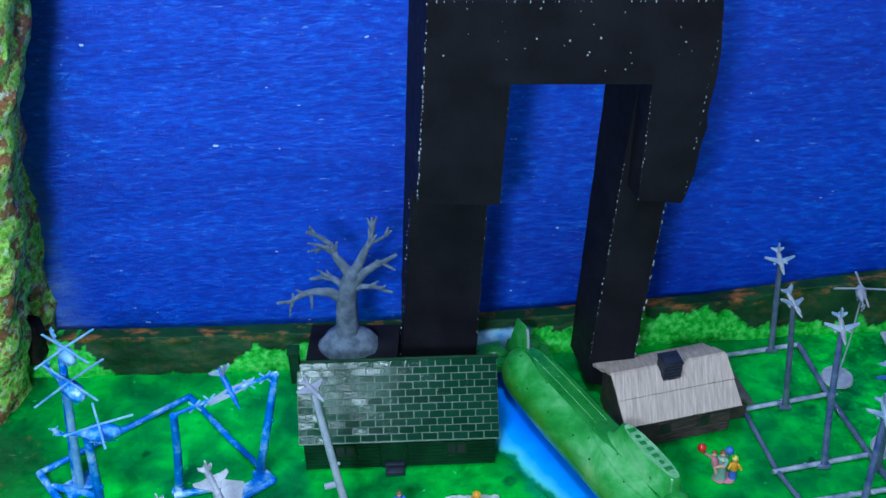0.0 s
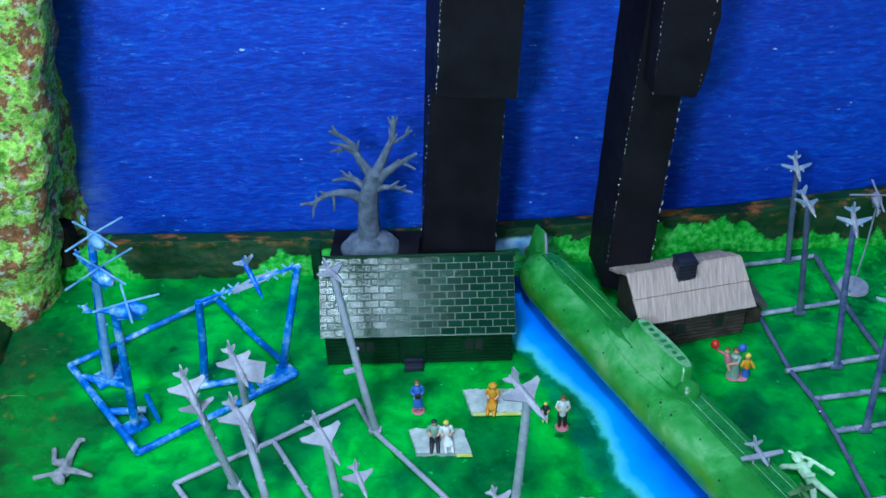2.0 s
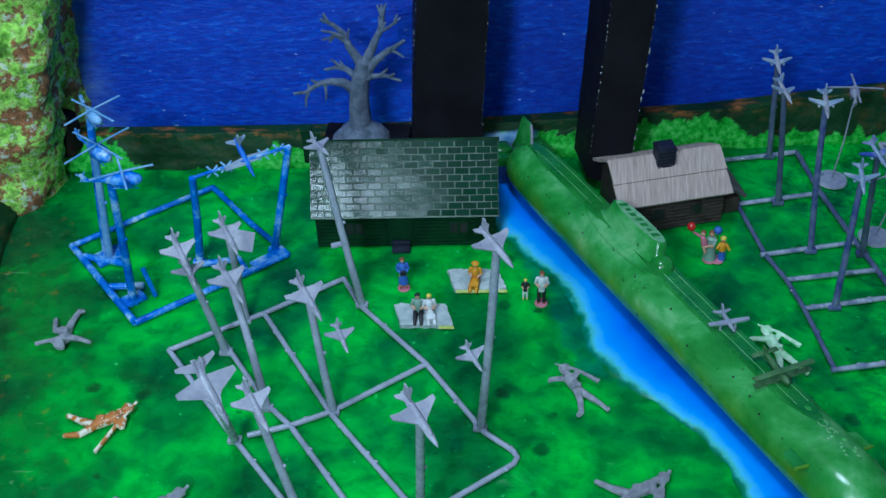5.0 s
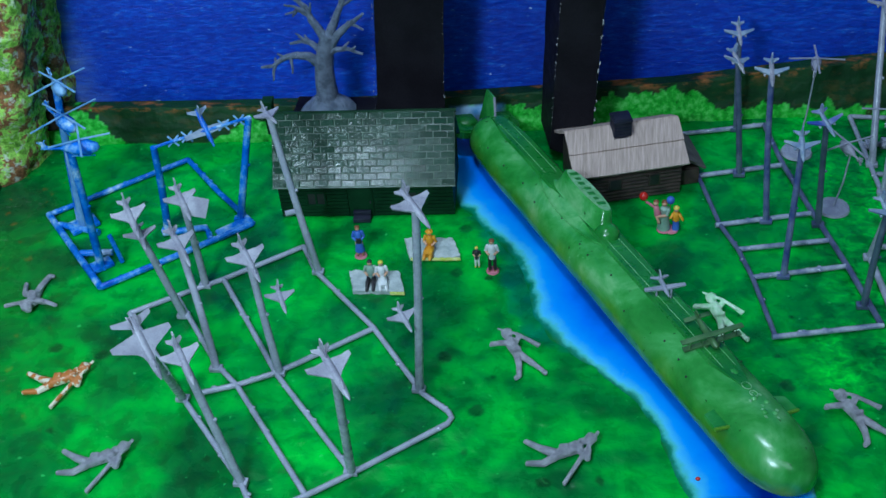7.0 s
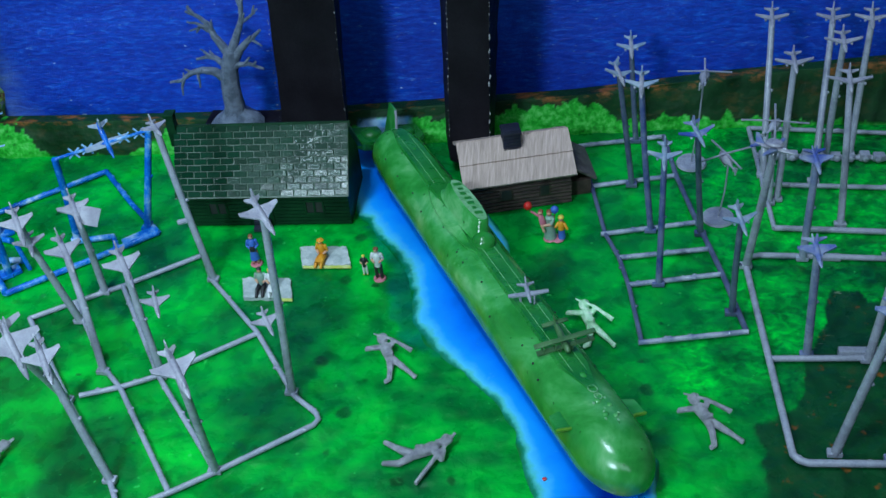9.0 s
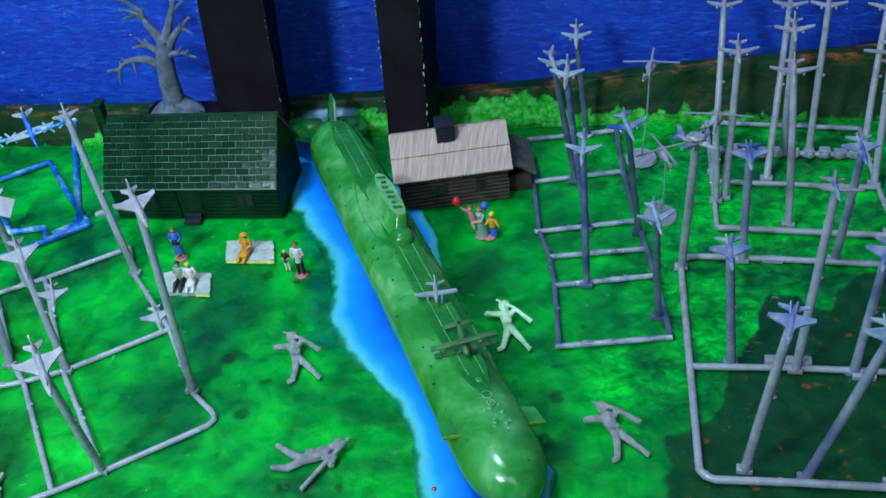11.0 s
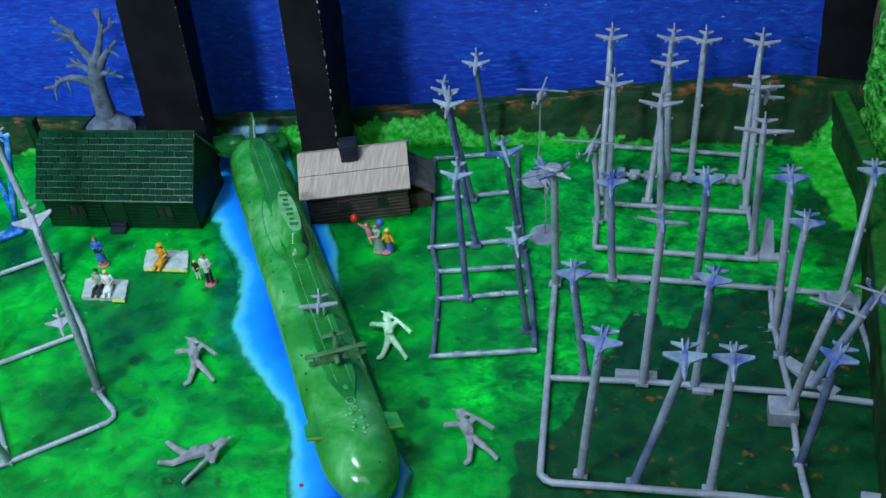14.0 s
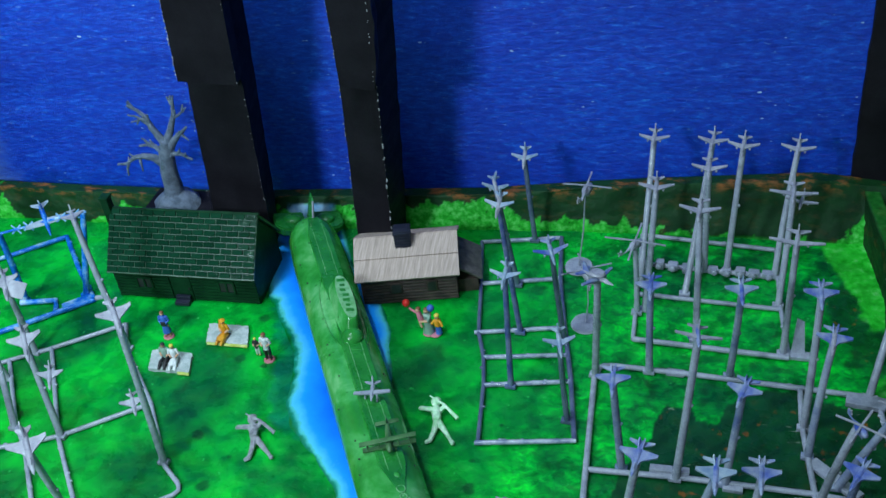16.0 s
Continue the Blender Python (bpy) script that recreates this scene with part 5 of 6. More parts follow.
merge(bm, b, Matrix.Translation((0.491, 0.551, 0.002)) @ pose(0, 0, 0, 62, 0, 0))
part("moulded_part", bm, GREY, f_)
FJ = [((0.383, 0.606), (0.385, 0.664, 0.091), "jet", 0.022), ((0.390, 0.579), (0.394, 0.603, 0.092), "jet", 0.024), ((0.416, 0.600), (0.426, 0.671, 0.087), "jet", 0.022), ((0.427, 0.629), (0.427, 0.628, 0.093), "jet", 0.024),
      ((0.443, 0.629), (0.448, 0.655, 0.095), "jet", 0.022), ((0.428, 0.553), (0.425, 0.581, 0.092), "jet", 0.027), ((0.477, 0.628), (0.485, 0.669, 0.086), "jet", 0.024), ((0.481, 0.597), (0.484, 0.626, 0.079), "bomber", 0.032), ((0.486, 0.549), (0.487, 0.552, 0.095), "bomber", 0.034)]
for i, (bs, tp, kd, sp) in enumerate(FJ):
    post(f_, bs, (tp[0], tp[1], tp[2] - 0.001), GREY, 0.0023)
    aircraft(f_, tp, 0.021, sp, (0, 4, -4, 2, -3, 0, -4, 0, -3)[i], 12, 0, kd, PALE)
aircraft(f_, (0.490, 0.632, 0.068), 0.017, 0.022, -10, 10, 0, "bomber", PALE)
post(f_, (0.385, 0.575), (0.383, 0.580, 0.056), GREY, 0.0019)
rotorcraft(f_, (0.381, 0.576, 0.060), 0.022, 150, GREY, 25, 0.021, PALE)

# near grey sprue with twin-tailed fighters
r_ = thing("model_sprue", (0.46, 0.44, 0), "grey plastic model sprue with indigo-tinted fighters on leaning posts", "model sprue", "model sprues")
rail(r_, [(0.366, 0.505), (0.380, 0.362), (0.3805, 0.357), (0.3835, 0.3535), (0.388, 0.352), (0.43, 0.3545), (0.483, 0.3565), (0.560, 0.356)], GREY, 0.0021, 5)
rail(r_, [(0.366, 0.505), (0.3665, 0.512), (0.369, 0.517), (0.375, 0.519), (0.42, 0.5195), (0.506, 0.518), (0.545, 0.517)], GREY, 0.0019, 5)
rail(r_, [(0.372, 0.427), (0.43, 0.431), (0.506, 0.4325), (0.558, 0.430)], GREY, 0.0019, 6)
rail(r_, [(0.498, 0.517), (0.500, 0.485), (0.504, 0.461), (0.509, 0.431), (0.513, 0.385), (0.518, 0.356)], GREY, 0.0019, 6)
rail(r_, [(0.545, 0.517), (0.553, 0.47), (0.558, 0.430)], GREY, 0.0018, 4)
for x, y, a, b_, h, deg in ((0.424, 0.4335, 0.012, 0.0025, 0.006, 2), (0.505, 0.415, 0.008, 0.007, 0.010, 3), (0.418, 0.5195, 0.006, 0.0025, 0.003, 0), (0.520, 0.446, 0.018, 0.004, 0.003, -40), (0.538, 0.512, 0.012, 0.005, 0.004, -5), (0.462, 0.428, 0.006, 0.002, 0.003, 0), (0.551, 0.364, 0.008, 0.004, 0.003, 0)):
    bm = bmesh.new()
    box(bm, -a, a, -b_, b_, 0.0, h, turned(x, y, deg), 0.0006)
    if h > 0.008:
        box(bm, -a * 0.82, a * 0.82, -b_ * 0.8, b_ * 0.8, h - 0.002, h + 0.0006, turned(x, y, deg), 0.0004)
    part("moulded_part", bm, GREY, r_)
RJ = [((0.366, 0.509), (0.372, 0.494, 0.101), "awacs"), ((0.401, 0.518), (0.401, 0.520, 0.074), "f"), ((0.428, 0.430), (0.437, 0.437, 0.115), "p"), ((0.453, 0.522), (0.457, 0.507, 0.089), "f"),
      ((0.501, 0.484), (0.502, 0.501, 0.097), "f"), ((0.504, 0.461), (0.510, 0.473, 0.088), "f"), ((0.540, 0.517), (0.553, 0.558, 0.063), "f"), ((0.395, 0.432), (0.391, 0.429, 0.080), "f"),
      ((0.402, 0.360), (0.415, 0.354, 0.105), "f"), ((0.430, 0.358), (0.454, 0.351, 0.103), "f"), ((0.469, 0.359), (0.476, 0.370, 0.085), "f"), ((0.457, 0.431), (0.463, 0.432, 0.080), "f"),
      ((0.507, 0.413), (0.522, 0.410, 0.088), "h"), ((0.521, 0.440), (0.546, 0.441, 0.071), "h"), ((0.514, 0.383), (0.525, 0.393, 0.069), "f")]
for i, (bs, tp, kd) in enumerate(RJ):
    post(r_, bs, (tp[0], tp[1], tp[2] - 0.001), SLATE if i == 14 else STAIN if i % 2 else GREY, 0.0024, spur=None)
    yaw = (60, 5, 20, 8, 4, -4, 0, 6, -8, 3, 3, -14, 0, 0, -25)[i]
    if kd == "awacs":
        aircraft(r_, tp, 0.024, 0.030, 62, 0, 12, "bomber", PALE, INDIGO, dome=True)
    elif kd == "p":
        aircraft(r_, tp, 0.018, 0.026, 8, 0, 12, "bomber", INDIGO, PALE)
    elif kd == "h":
        rotorcraft(r_, (tp[0], tp[1], tp[2] + 0.001), 0.018, 30, INDIGO, 35, 0.014, PALE)
    else:
        aircraft(r_, tp, 0.022, 0.020, yaw, 8, 0, "fighter", INDIGO if i != 5 else PALE, INDIGO if i % 3 else MIST)

# helicopters on display stands
for (x, y), top, yaw in (((0.335, 0.621), (0.340, 0.629, 0.062), 170), ((0.351, 0.559), (0.354, 0.555, 0.046), 200)):
    st = thing("display_stand", (x, y, 0), "grey model helicopter on a wire over a round base", "model stand", "display stands")
    bm = bmesh.new()
    b = bmesh.new()
    bmesh.ops.create_cone(b, cap_ends=True, segments=28, radius1=0.0108, radius2=0.0100, depth=0.0016)
    merge(bm, b, Matrix.Translation((x, y, 0.0008)))
    part("base", bm, GREY, st)
    bm = bmesh.new()
    tube(bm, [(x, y, 0.001), ((x + top[0]) / 2 + 0.001, (y + top[1]) / 2, top[2] / 2), top], 0.0006, 6)
    part("rod", bm, GREY, st)
    rotorcraft(st, (top[0], top[1], top[2] + 0.002), 0.024, yaw, PALE, 8, 0.018)

# planes on the submarine's deck
pl = thing("toy_plane", (0.232, 0.432, 0.04), "small grey plastic plane standing on the submarine deck", "toy plane")
s = 0.222
q = SM @ Vector((s, 0.000, hull_top(s) + 0.0052))
aircraft(pl, q, 0.018, 0.0235, 15, -4, 0, "prop", GREY, GREY)
bm = bmesh.new()
for sgn in (-1, 1):
    tube(bm, [q + Vector((sgn * 0.004, -0.003, 0)), q + Vector((sgn * 0.004, -0.004, -0.0042))], 0.0006, 6)
    ball(bm, q + Vector((sgn * 0.004, -0.004, -0.0042)), 0.0012, squash=(0.5, 1, 1), u=8, v=6)
part("undercarriage", bm, GREY, pl)
bp = thing("toy_biplane", (0.253, 0.404, 0.04), "dark green plastic biplane standing on the submarine deck", "toy plane")
s = 0.262
q = SM @ Vector((s, 0.001, hull_top(s) + 0.0045))
BM_ = Matrix.Translation(q) @ pose(0, 0, 0, 0, -4, 22)
bm = bmesh.new()
lathe(bm, [(-0.013, 0.0008), (-0.0115, 0.0018), (-0.006, 0.0022), (0.004, 0.0018), (0.013, 0.0008)], BM_, 10)
body = part("fuselage", bm, OLIVE, bp)
for z, w in ((-0.0010, 0.0165), (0.0046, 0.0175)):
    bm = bmesh.new()
    box(bm, -w, w, -0.0086, -0.0052, z - 0.0004, z + 0.0004, BM_, 0.0003)
    part("wing", bm, OLIVE, body)
for x in (-0.013, -0.006, 0.006, 0.013):
    for y in (-0.0082, -0.0056):
        bm = bmesh.new()
        tube(bm, [BM_ @ Vector((x, y, -0.001)), BM_ @ Vector((x, y, 0.005))], 0.0003, 5)
        part("strut", bm, OLIVE, body)
bm = bmesh.new()
box(bm, -0.0075, 0.0075, 0.0100, 0.0130, -0.0003, 0.0003, BM_, 0.0002)
part("tailplane", bm, OLIVE, body)
bm = bmesh.new()
box(bm, -0.0003, 0.0003, 0.0095, 0.0135, 0.0, 0.0042, BM_, 0.0002)
part("fin", bm, OLIVE, body)
bm = bmesh.new()
for sgn in (-1, 1):
    tube(bm, [BM_ @ Vector((sgn * 0.0015, -0.007, 0)), BM_ @ Vector((sgn * 0.0035, -0.008, -0.0036))], 0.0004, 5)
    ball(bm, BM_ @ Vector((sgn * 0.0035, -0.008, -0.0034)), 0.0014, squash=(0.5, 1, 1), u=8, v=6)
part("undercarriage", bm, OLIVE, body)


# ---- toy soldiers, lying flat ----
def capsule(bm, a, b, ra, rb, mat=0):
    a, b = Vector(a), Vector(b)
    d = (b - a)
    n = d.normalized()
    tube(bm, [a - n * ra * 0.7, a - n * ra * 0.3, a, b, b + n * rb * 0.3, b + n * rb * 0.7], [ra * 0.55, ra * 0.9, ra, rb, rb * 0.9, rb * 0.55], 9, mat)


def runner():
    bm = bmesh.new()
    capsule(bm, (0.001, 0.003, 0.0042), (-0.0015, 0.012, 0.0052), 0.0030, 0.0036)
    ball(bm, (-0.003, 0.0185, 0.0062), 0.0031, squash=(1, 1.05, 1))
    ball(bm, (-0.003, 0.0198, 0.0066), 0.0037, squash=(1, 0.75, 0.9))
    capsule(bm, (-0.004, 0.012, 0.0055), (-0.009, 0.0125, 0.005), 0.0020, 0.0016)
    capsule(bm, (-0.009, 0.0125, 0.005), (-0.014, 0.0135, 0.0045), 0.0016, 0.0013)
    capsule(bm, (0.002, 0.012, 0.0055), (0.005, 0.015, 0.0072), 0.0019, 0.0015)
    capsule(bm, (0.001, 0.002, 0.0038), (0.0010, -0.007, 0.0034), 0.0023, 0.0018)
    capsule(bm, (0.0010, -0.007, 0.0034), (0.0000, -0.0145, 0.0026), 0.0017, 0.0014)
    capsule(bm, (0.0000, -0.0145, 0.0024), (-0.0022, -0.0165, 0.0022), 0.0015, 0.0012)
    capsule(bm, (0.003, 0.002, 0.0038), (0.0095, -0.006, 0.0034), 0.0023, 0.0018)
    capsule(bm, (0.0095, -0.006, 0.0034), (0.0150, -0.0125, 0.0026), 0.0017, 0.0014)
    capsule(bm, (0.0150, -0.0125, 0.0024), (0.0168, -0.0150, 0.0022), 0.0015, 0.0012)
    tube(bm, [(-0.0085, 0.0225, 0.0082), (0.004, 0.0155, 0.0082), (0.016, 0.0060, 0.0056)], [0.0006, 0.0010, 0.0013], 8)
    box(bm, -0.0015, 0.0035, 0.0015, 0.0045, 0.0055, 0.0085, bevel=0.0008)
    return bm


def prone():
    bm = bmesh.new()
    capsule(bm, (-0.002, -0.002, 0.0038), (0.010, 0.004, 0.0050), 0.0030, 0.0035)
    ball(bm, (0.0165, 0.0085, 0.0062), 0.0030)
    ball(bm, (0.0168, 0.0090, 0.0070), 0.0037, squash=(1, 1, 0.7))
    capsule(bm, (-0.004, -0.001, 0.0036), (-0.012, 0.0025, 0.0034), 0.0023, 0.0018)
    capsule(bm, (-0.012, 0.0025, 0.0034), (-0.021, 0.0075, 0.0026), 0.0017, 0.0014)
    capsule(bm, (-0.004, -0.004, 0.0036), (-0.010, -0.0085, 0.0032), 0.0023, 0.0018)
    capsule(bm, (-0.010, -0.0085, 0.0032), (-0.0195, -0.0085, 0.0026), 0.0017, 0.0014)
    capsule(bm, (0.011, 0.000, 0.0050), (0.0155, -0.0035, 0.0040), 0.0020, 0.0016)
    capsule(bm, (0.0155, -0.0035, 0.0040), (0.0165, 0.002, 0.0052), 0.0016, 0.0013)
    capsule(bm, (0.011, 0.007, 0.0050), (0.0185, 0.0115, 0.0044), 0.0020, 0.0014)
    tube(bm, [(0.0025, -0.0215, 0.0024), (0.012, -0.004, 0.0055), (0.0215, 0.0150, 0.0068)], [0.0013, 0.0012, 0.0007], 8)
    box(bm, -0.001, 0.004, -0.001, 0.003, 0.006, 0.0085, bevel=0.0008)
    return bm


def fallen():
    bm = bmesh.new()
    capsule(bm, (0.0, -0.001, 0.0040), (0.0015, -0.008, 0.0050), 0.0032, 0.0038)
    ball(bm, (0.0010, -0.0135, 0.0060), 0.0031)
    ball(bm, (0.0010, -0.0146, 0.0064), 0.0037, squash=(1, 0.8, 0.9))
    capsule(bm, (0.0012, 0.001, 0.0038), (0.0012, 0.011, 0.0036), 0.0024, 0.0019)
    capsule(bm, (0.0012, 0.011, 0.0036), (0.0020, 0.0215, 0.0030), 0.0018, 0.0015)
    capsule(bm, (0.0020, 0.0220, 0.0030), (0.0048, 0.0225, 0.0026), 0.0015, 0.0012)
    capsule(bm, (-0.0015, 0.001, 0.0038), (-0.0085, 0.0025, 0.0036), 0.0024, 0.0019)
    capsule(bm, (-0.0085, 0.0025, 0.0036), (-0.0116, 0.0130, 0.0028), 0.0018, 0.0014)
    capsule(bm, (0.0045, -0.006, 0.0050), (0.0120, -0.0072, 0.0052), 0.0020, 0.0017)
    capsule(bm, (0.0120, -0.0072, 0.0052), (0.0195, -0.0092, 0.0044), 0.0016, 0.0012)
    capsule(bm, (-0.0020, -0.0075, 0.0052), (-0.0030, -0.0125, 0.0072), 0.0019, 0.0015)
    tube(bm, [(-0.0160, -0.0135, 0.0056), (0.0, -0.0108, 0.0090), (0.0115, -0.0088, 0.0076)], [0.0013, 0.0012, 0.0007], 8)
    box(bm, -0.0022, 0.0028, -0.003, 0.001, 0.0058, 0.0086, bevel=0.0008)
    return bm


def toy_soldier(bm, material, m, label, group="toy soldiers"):
    bm.normal_update()
    for v in bm.verts:
        v.co += 0.00028 * v.normal + 0.0009 * noise.noise_vector(v.co * 420)
        v.co *= 0.9
    ob = solid("toy_soldier", bm, material)
    ob.matrix_basis = m
    fuse = ob.modifiers.new("fuse", "REMESH")
    fuse.mode, fuse.voxel_size, fuse.use_smooth_shade = "VOXEL", 0.00042, True
    return tagged(ob, label, "toy soldier", group)


LYING = "grey plastic toy soldier with rifle lying on the ground"
run0 = toy_soldier(runner(), SOLDIER, pose(0.1545, 0.4105, -0.0004, 0, 0, 12), LYING)
copy_thing(run0, pose(0.3375, 0.3740, -0.0004, 0, 0, 14))
toy_soldier(runner(), MINT, pose(0.2705, 0.4460, -0.0004, 0, 0, 2), "pale green plastic toy soldier lying beside the submarine")
pro0 = toy_soldier(prone(), SOLDIER, pose(0.183, 0.343, -0.0004), LYING)
copy_thing(pro0, pose(-0.0675, 0.3205, -0.0004, 0, 0, 2))
toy_soldier(fallen(), SOLDIER, pose(-0.154, 0.447, -0.0004), LYING)
toy_soldier(prone(), CAMO, pose(-0.111, 0.3765, -0.0004, 0, 0, 4), "orange and cream camouflage toy soldier lying on the ground")


# ---- small painted figures ----
def figurine(name, m, shirt, legs, hair, label, height=0.021, skirt=None, stand=None, bag=None, seated=False, hat=False):
    """A small painted railway figure as one plain mesh. Slots: 0 shirt, 1 legs, 2 hair, 3 skin, 4 stand, 5 bag."""
    bm = bmesh.new()
    h = height
    if stand is not None:
        b = bmesh.new()
        bmesh.ops.create_cone(b, cap_ends=True, segments=18, radius1=0.0042, radius2=0.0038, depth=0.0010)
        merge(bm, b, Matrix.Translation((0, 0, 0.0005)), 4)
    h *= 1.1
    hip = 0.46 * h if not seated else 0.10 * h
    for sgn in (-1, 1):
        x = sgn * 0.055 * h
        if seated:
            capsule(bm, (x, 0, hip), (x * 1.3, -0.26 * h, hip + 0.05 * h), 0.06 * h, 0.05 * h, 1)
            capsule(bm, (x * 1.3, -0.26 * h, hip + 0.05 * h), (x * 1.4, -0.42 * h, 0.05 * h), 0.045 * h, 0.04 * h, 1)
        else:
            capsule(bm, (x, 0, hip), (x * 1.2, 0, 0.05 * h), 0.055 * h, 0.04 * h, 1 if skirt is None else 3)
            capsule(bm, (x * 1.2, 0, 0.035 * h), (x * 1.3, -0.05 * h, 0.035 * h), 0.035 * h, 0.03 * h, 2)
        sh = hip + 0.35 * h
        capsule(bm, (sgn * 0.105 * h, 0, sh), (sgn * 0.15 * h, 0.0, sh - 0.16 * h), 0.042 * h, 0.036 * h, 0)
        capsule(bm, (sgn * 0.15 * h, 0.0, sh - 0.16 * h), (sgn * 0.07 * h, -0.09 * h, sh - 0.21 * h), 0.034 * h, 0.028 * h, 3 if bag is None else 0)
    if skirt is not None:
        tube(bm, [(0, 0, hip + 0.05 * h), (0, 0, hip - 0.08 * h), (0, -0.01 * h, 0.2 * h)] if not seated else [(0, 0, hip), (0, -0.15 * h, hip + 0.03 * h), (0, -0.32 * h, 0.06 * h)], [0.085 * h, 0.11 * h, 0.135 * h], 12, 1)
    tube(bm, [(0, 0, hip - 0.03 * h), (0, 0, hip + 0.1 * h), (0, 0, hip + 0.28 * h), (0, 0, hip + 0.37 * h), (0, 0, hip + 0.4 * h)], [0.09 * h, 0.085 * h, 0.105 * h, 0.075 * h, 0.035 * h], 12, 0)
    top = hip + 0.47 * h
    ball(bm, (0, -0.005 * h, top), 0.062 * h, 3, (1, 1, 1.15), 10, 8)
    ball(bm, (0, 0.008 * h, top + 0.022 * h), 0.066 * h, 2, (1.05, 1.05, 0.85), 10, 8)
    if hat:
        tube(bm, [(0, 0, top + 0.03 * h), (0, 0, top + 0.045 * h)], [0.1 * h, 0.09 * h], 12, 2)
    if bag is not None:
        box(bm, -0.07 * h, 0.07 * h, -0.13 * h, -0.08 * h, hip + 0.05 * h, hip + 0.2 * h, None, 0.0004, 5)
    ob = solid(name, bm, [shirt, legs, hair, SKIN, stand or PINK, bag or INK])
    ob.matrix_basis = m
    return tagged(ob, label, "figurine", "railway figurines")


figurine("figurine", pose(0.048, 0.4985, 0, 0, 0, 10), COAT, COAT, HAIR, "painted figurine in blue coat on a pink disc", 0.0225, skirt=1, stand=PINK, bag=INK)
figurine("figurine", pose(0.1345, 0.4875, 0), WHITE, INK, HAIR, "painted figurine in white shirt on a pink disc", 0.0235, stand=PINK)
figurine("figurine", pose(0.1245, 0.4910, 0), INK, WHITE, YELLOW, "small painted child figurine in black and white", 0.0150)
for x, y, deg, lab in ((0.0935, 0.506, 3, "grey picnic blanket with yellow fringe on the grass"), (0.0625, 0.4725, 2, "grey picnic blanket with yellow fringe under seated figurines")):
    mt = thing("picnic_blanket", (x, y, 0), lab, "blanket", "picnic blankets")
    bm = bmesh.new()
    M = turned(x, y, deg) @ Matrix(((1, -0.3, 0, 0), (0, 1, 0, 0), (0, 0, 1, 0), (0, 0, 0, 1)))
    n = 14
    grid = [[bm.verts.new(M @ Vector((-0.0160 + 0.0320 * i / n + 0.0013 * noise.noise(Vector((j * 1.7, x * 50, i // n))), -0.0096 + 0.0192 * j / n + 0.0012 * noise.noise(Vector((i * 1.7, x * 70, 4 + j // n))), 0.0024 + 0.0006 * noise.noise(Vector((i * 0.6, j * 0.6, x * 99)))))) for i in range(n + 1)] for j in range(n + 1)]
    for j in range(n):
        for i in range(n):
            bm.faces.new((grid[j][i], grid[j][i + 1], grid[j + 1][i + 1], grid[j + 1][i]))
    r = bmesh.ops.extrude_face_region(bm, geom=bm.faces[:])
    for v in [e for e in r["geom"] if isinstance(e, bmesh.types.BMVert)]:
        v.co.z -= 0.0030
    bmesh.ops.recalc_face_normals(bm, faces=bm.faces[:])
    part("cloth", bm, CLOTH, mt)
    bm = bmesh.new()
    for i in range(46):
        xx = -0.0155 + 0.031 * i / 45
        if x < 0.08 and i < 33:
            continue
        tube(bm, [M @ Vector((xx, -0.0097, 0.0016)), M @ Vector((xx + 0.0006 * noise.noise(Vector((i, 3, 0))), -0.0114 - 0.001 * noise.noise(Vector((i, 0, 0))), 0.0008))], [0.0005 + 0.0005 * abs(noise.noise(Vector((i * 1.3, 7, x * 80)))), 0.0004 + 0.0006 * abs(noise.noise(Vector((i * 2.3, 1, x * 80))))], 6)
    part("fringe", bm, FRINGE, mt)
figurine("figurine", pose(0.0930, 0.5040, 0.0016, 0, 0, -6), ORANGE, ORANGE, ORANGE, "seated orange painted figurine on a picnic blanket", 0.0235, skirt=1, seated=True, hat=True)
figurine("figurine", pose(0.0595, 0.4735, 0.0016, 0, 0, 4), DRESS, INK, INK, "seated figurine in grey shirt and black trousers", 0.0235, seated=True)
figurine("figurine", pose(0.0665, 0.4735, 0.0016, 0, 0, 12), WHITE, WHITE, YELLOW, "seated figurine in a white dress", 0.0230, skirt=1, seated=True)

# mother with a child on her arm and a second child, one moulded group
bm = bmesh.new()
tube(bm, [(0, 0, 0.001), (0, 0, 0.006), (0, 0, 0.0105), (0, 0, 0.0130), (0, 0, 0.0165), (0, 0, 0.0180)], [0.0040, 0.0034, 0.0026, 0.0024, 0.0028, 0.0012], 14, 0)
ball(bm, (-0.0003, -0.0002, 0.0198), 0.0017, 1)
ball(bm, (-0.0003, 0.0004, 0.0205), 0.0019, 2, (1, 1, 0.8))
capsule(bm, (0.0022, -0.001, 0.0160), (0.0012, -0.0030, 0.0130), 0.0012, 0.0010, 0)
capsule(bm, (0.0012, -0.0030, 0.0130), (-0.0035, -0.0034, 0.0122), 0.0010, 0.0009, 1)
capsule(bm, (-0.0040, -0.0016, 0.0125), (-0.0052, -0.0014, 0.0180), 0.0022, 0.0017, 3)
ball(bm, (-0.0054, -0.0014, 0.0208), 0.0016, 1)
ball(bm, (-0.0053, -0.0009, 0.0214), 0.0017, 2, (1, 1, 0.8))
capsule(bm, (-0.0068, -0.0016, 0.0185), (-0.0108, -0.0018, 0.0215), 0.0009, 0.0008, 3)
capsule(bm, (-0.0045, -0.0030, 0.0120), (-0.0030, -0.0040, 0.0080), 0.0010, 0.0009, 1)
tube(bm, [(0.0072, 0.0, 0.001), (0.0070, 0.0, 0.008), (0.0068, 0.0, 0.0095)], [0.0023, 0.0019, 0.0010], 12, 4)
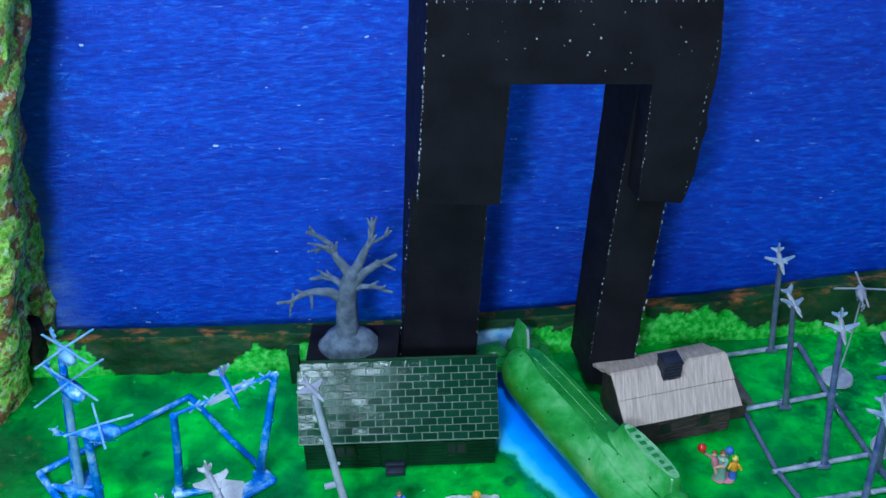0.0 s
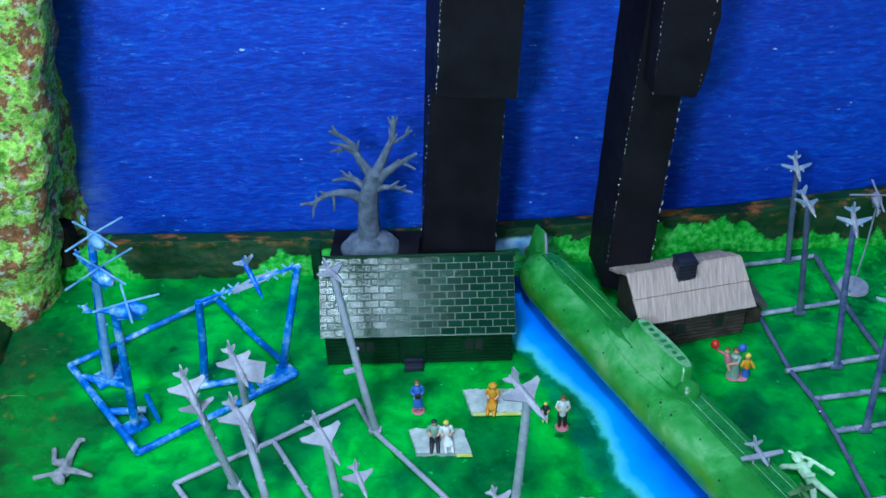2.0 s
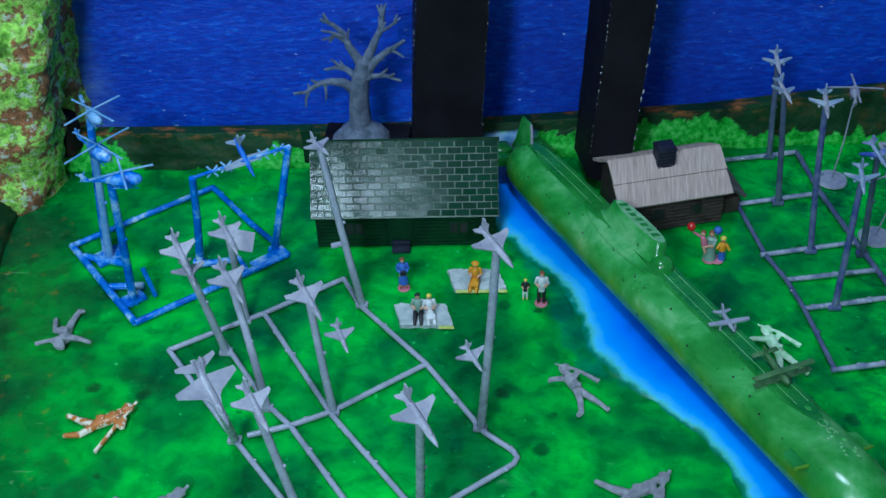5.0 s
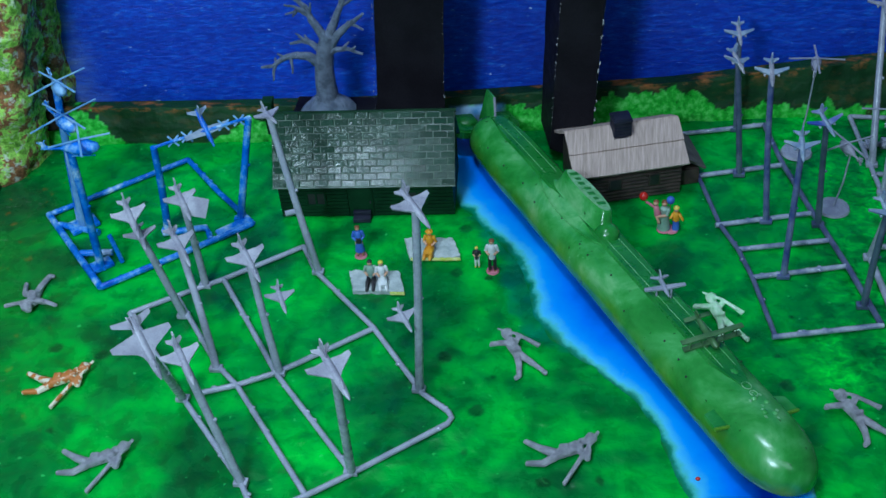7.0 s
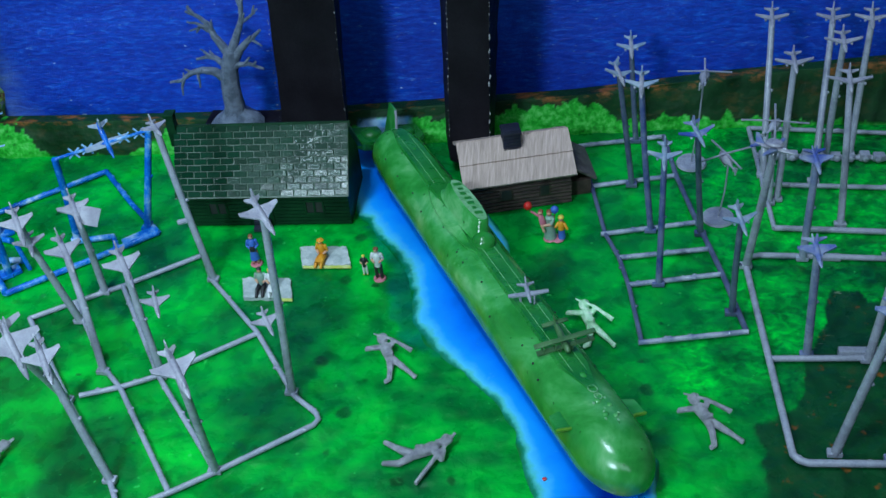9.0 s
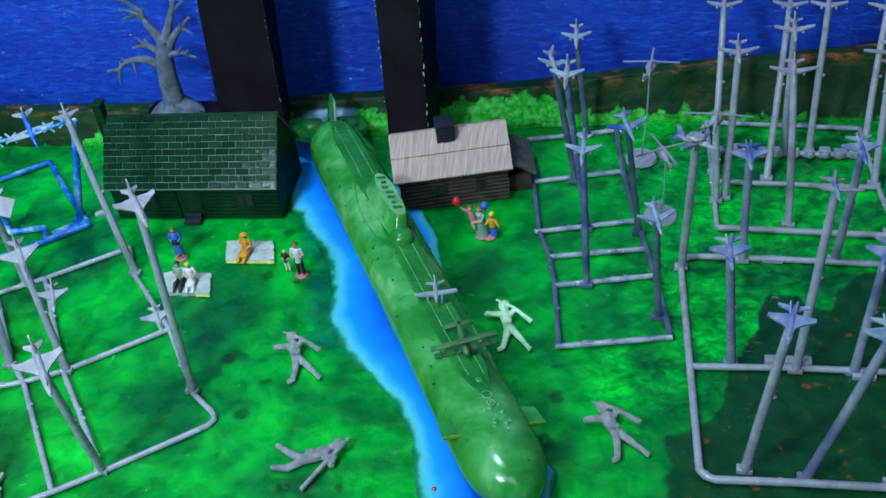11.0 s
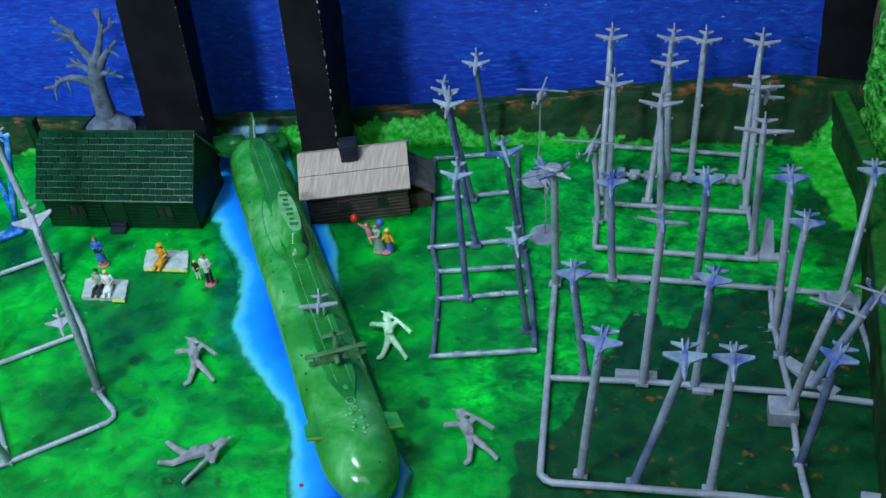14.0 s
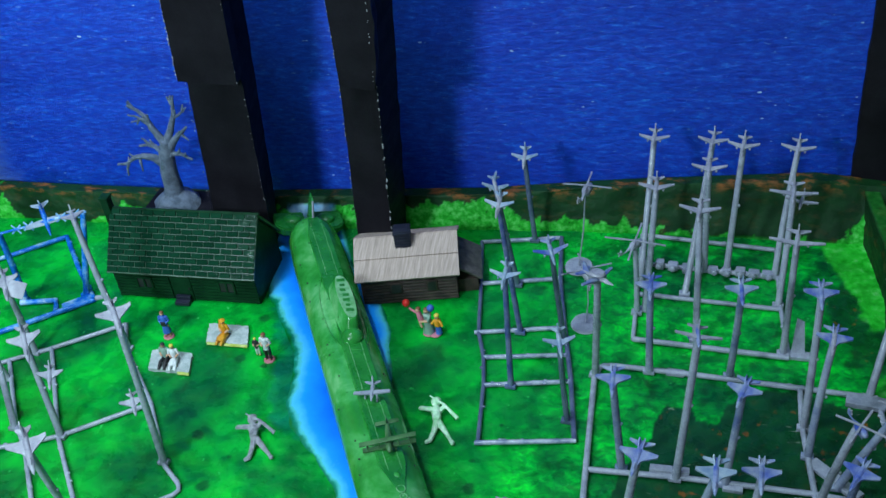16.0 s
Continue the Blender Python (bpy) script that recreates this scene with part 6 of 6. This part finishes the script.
tube(bm, [(0.0069, 0.0, 0.0080), (0.0068, 0.0, 0.0130), (0.0067, 0.0, 0.0145)], [0.0023, 0.0023, 0.0010], 12, 5)
capsule(bm, (0.0088, -0.0005, 0.0125), (0.0108, -0.0018, 0.0095), 0.0010, 0.0008, 5)
capsule(bm, (0.0050, -0.0005, 0.0125), (0.0036, -0.0022, 0.0105), 0.0010, 0.0008, 5)
ball(bm, (0.0067, -0.0002, 0.0160), 0.0016, 1)
ball(bm, (0.0067, 0.0003, 0.0168), 0.0018, 6, (1.1, 1.1, 0.8))
ball(bm, (-0.0128, -0.0018, 0.0258), 0.0026, 7, (1, 1, 1.1), 16, 10)
tube(bm, [(-0.0125, -0.0018, 0.0235), (-0.0110, -0.0018, 0.0205)], 0.0003, 5, 2)
ball(bm, (0.0030, 0.0006, 0.0222), 0.0025, 4, (1, 1, 1.05), 16, 10)
tube(bm, [(0.0030, 0.0006, 0.0200), (0.0028, -0.001, 0.0130)], 0.0003, 5, 2)
for x, y in ((0.0, -0.0006), (0.0046, -0.0004)):
    b = bmesh.new()
    bmesh.ops.create_cone(b, cap_ends=True, segments=18, radius1=0.0042, radius2=0.0038, depth=0.0010)
    merge(bm, b, Matrix.Translation((x, y, 0.0005)), 3)
grp = solid("figurine", bm, [DRESS, SKIN, HAIR, PINK, COAT, ORANGE, YELLOW, RED])
grp.matrix_basis = pose(0.2415, 0.5335, 0, 0, 0, -4) @ Matrix.Diagonal((1.08, 1.08, 1.05, 1))
tagged(grp, "painted figurine group holding red and blue balloons", "figurine", "railway figurines")

# a red bead at the edge of the stream
bm = bmesh.new()
ball(bm, (0.2527, 0.3313, 0.0020), 0.0011, squash=(1.2, 1, 0.8), u=14, v=9)
tagged(solid("bead", bm, RED), "tiny red bead lying at the stream's edge", "bead")

# ---- roof tiles of the green house, last ----
ROWS_, COLS_ = 11, 13
e0, e1 = Vector((-0.0052, 0.0272)), Vector((0.0257, 0.0648))
dd = (e1 - e0).normalized()
pitch_ = math.degrees(math.atan2(dd.y, dd.x))
th_ = (e1 - e0).length / ROWS_
tw_ = 0.121 / COLS_
bm = bmesh.new()
box(bm, 0.00040, tw_ - 0.00040, 0.00026, th_ - 0.00026, -0.0003, 0.0005, None, 0.0002)
tile_mesh = bpy.data.meshes.new("tile")
bm.to_mesh(tile_mesh)
bm.free()
tile_mesh.materials.append(TILE)
half_mesh = tile_mesh.copy()
for v in half_mesh.vertices:
    v.co.x *= 0.5
for r in range(ROWS_):
    x = 0.0
    k = 0
    while x < 0.1205:
        first = r % 2 and k == 0
        last = x + tw_ > 0.1215
        me = half_mesh if first or last else tile_mesh
        p = e0 + dd * th_ * r
        t = new("tile", me)
        t.parent = roof
        t.matrix_basis = HM @ Matrix.Translation((-0.002 + x, p.x, p.y + 0.0012 + 0.0002 * random.random())) @ pose(0, 0, 0, pitch_ + 0.2 + random.uniform(-1.2, 1.2), random.uniform(-1.4, 1.4), 0)
        x += tw_ * (0.5 if first or last else 1.0)
        k += 1
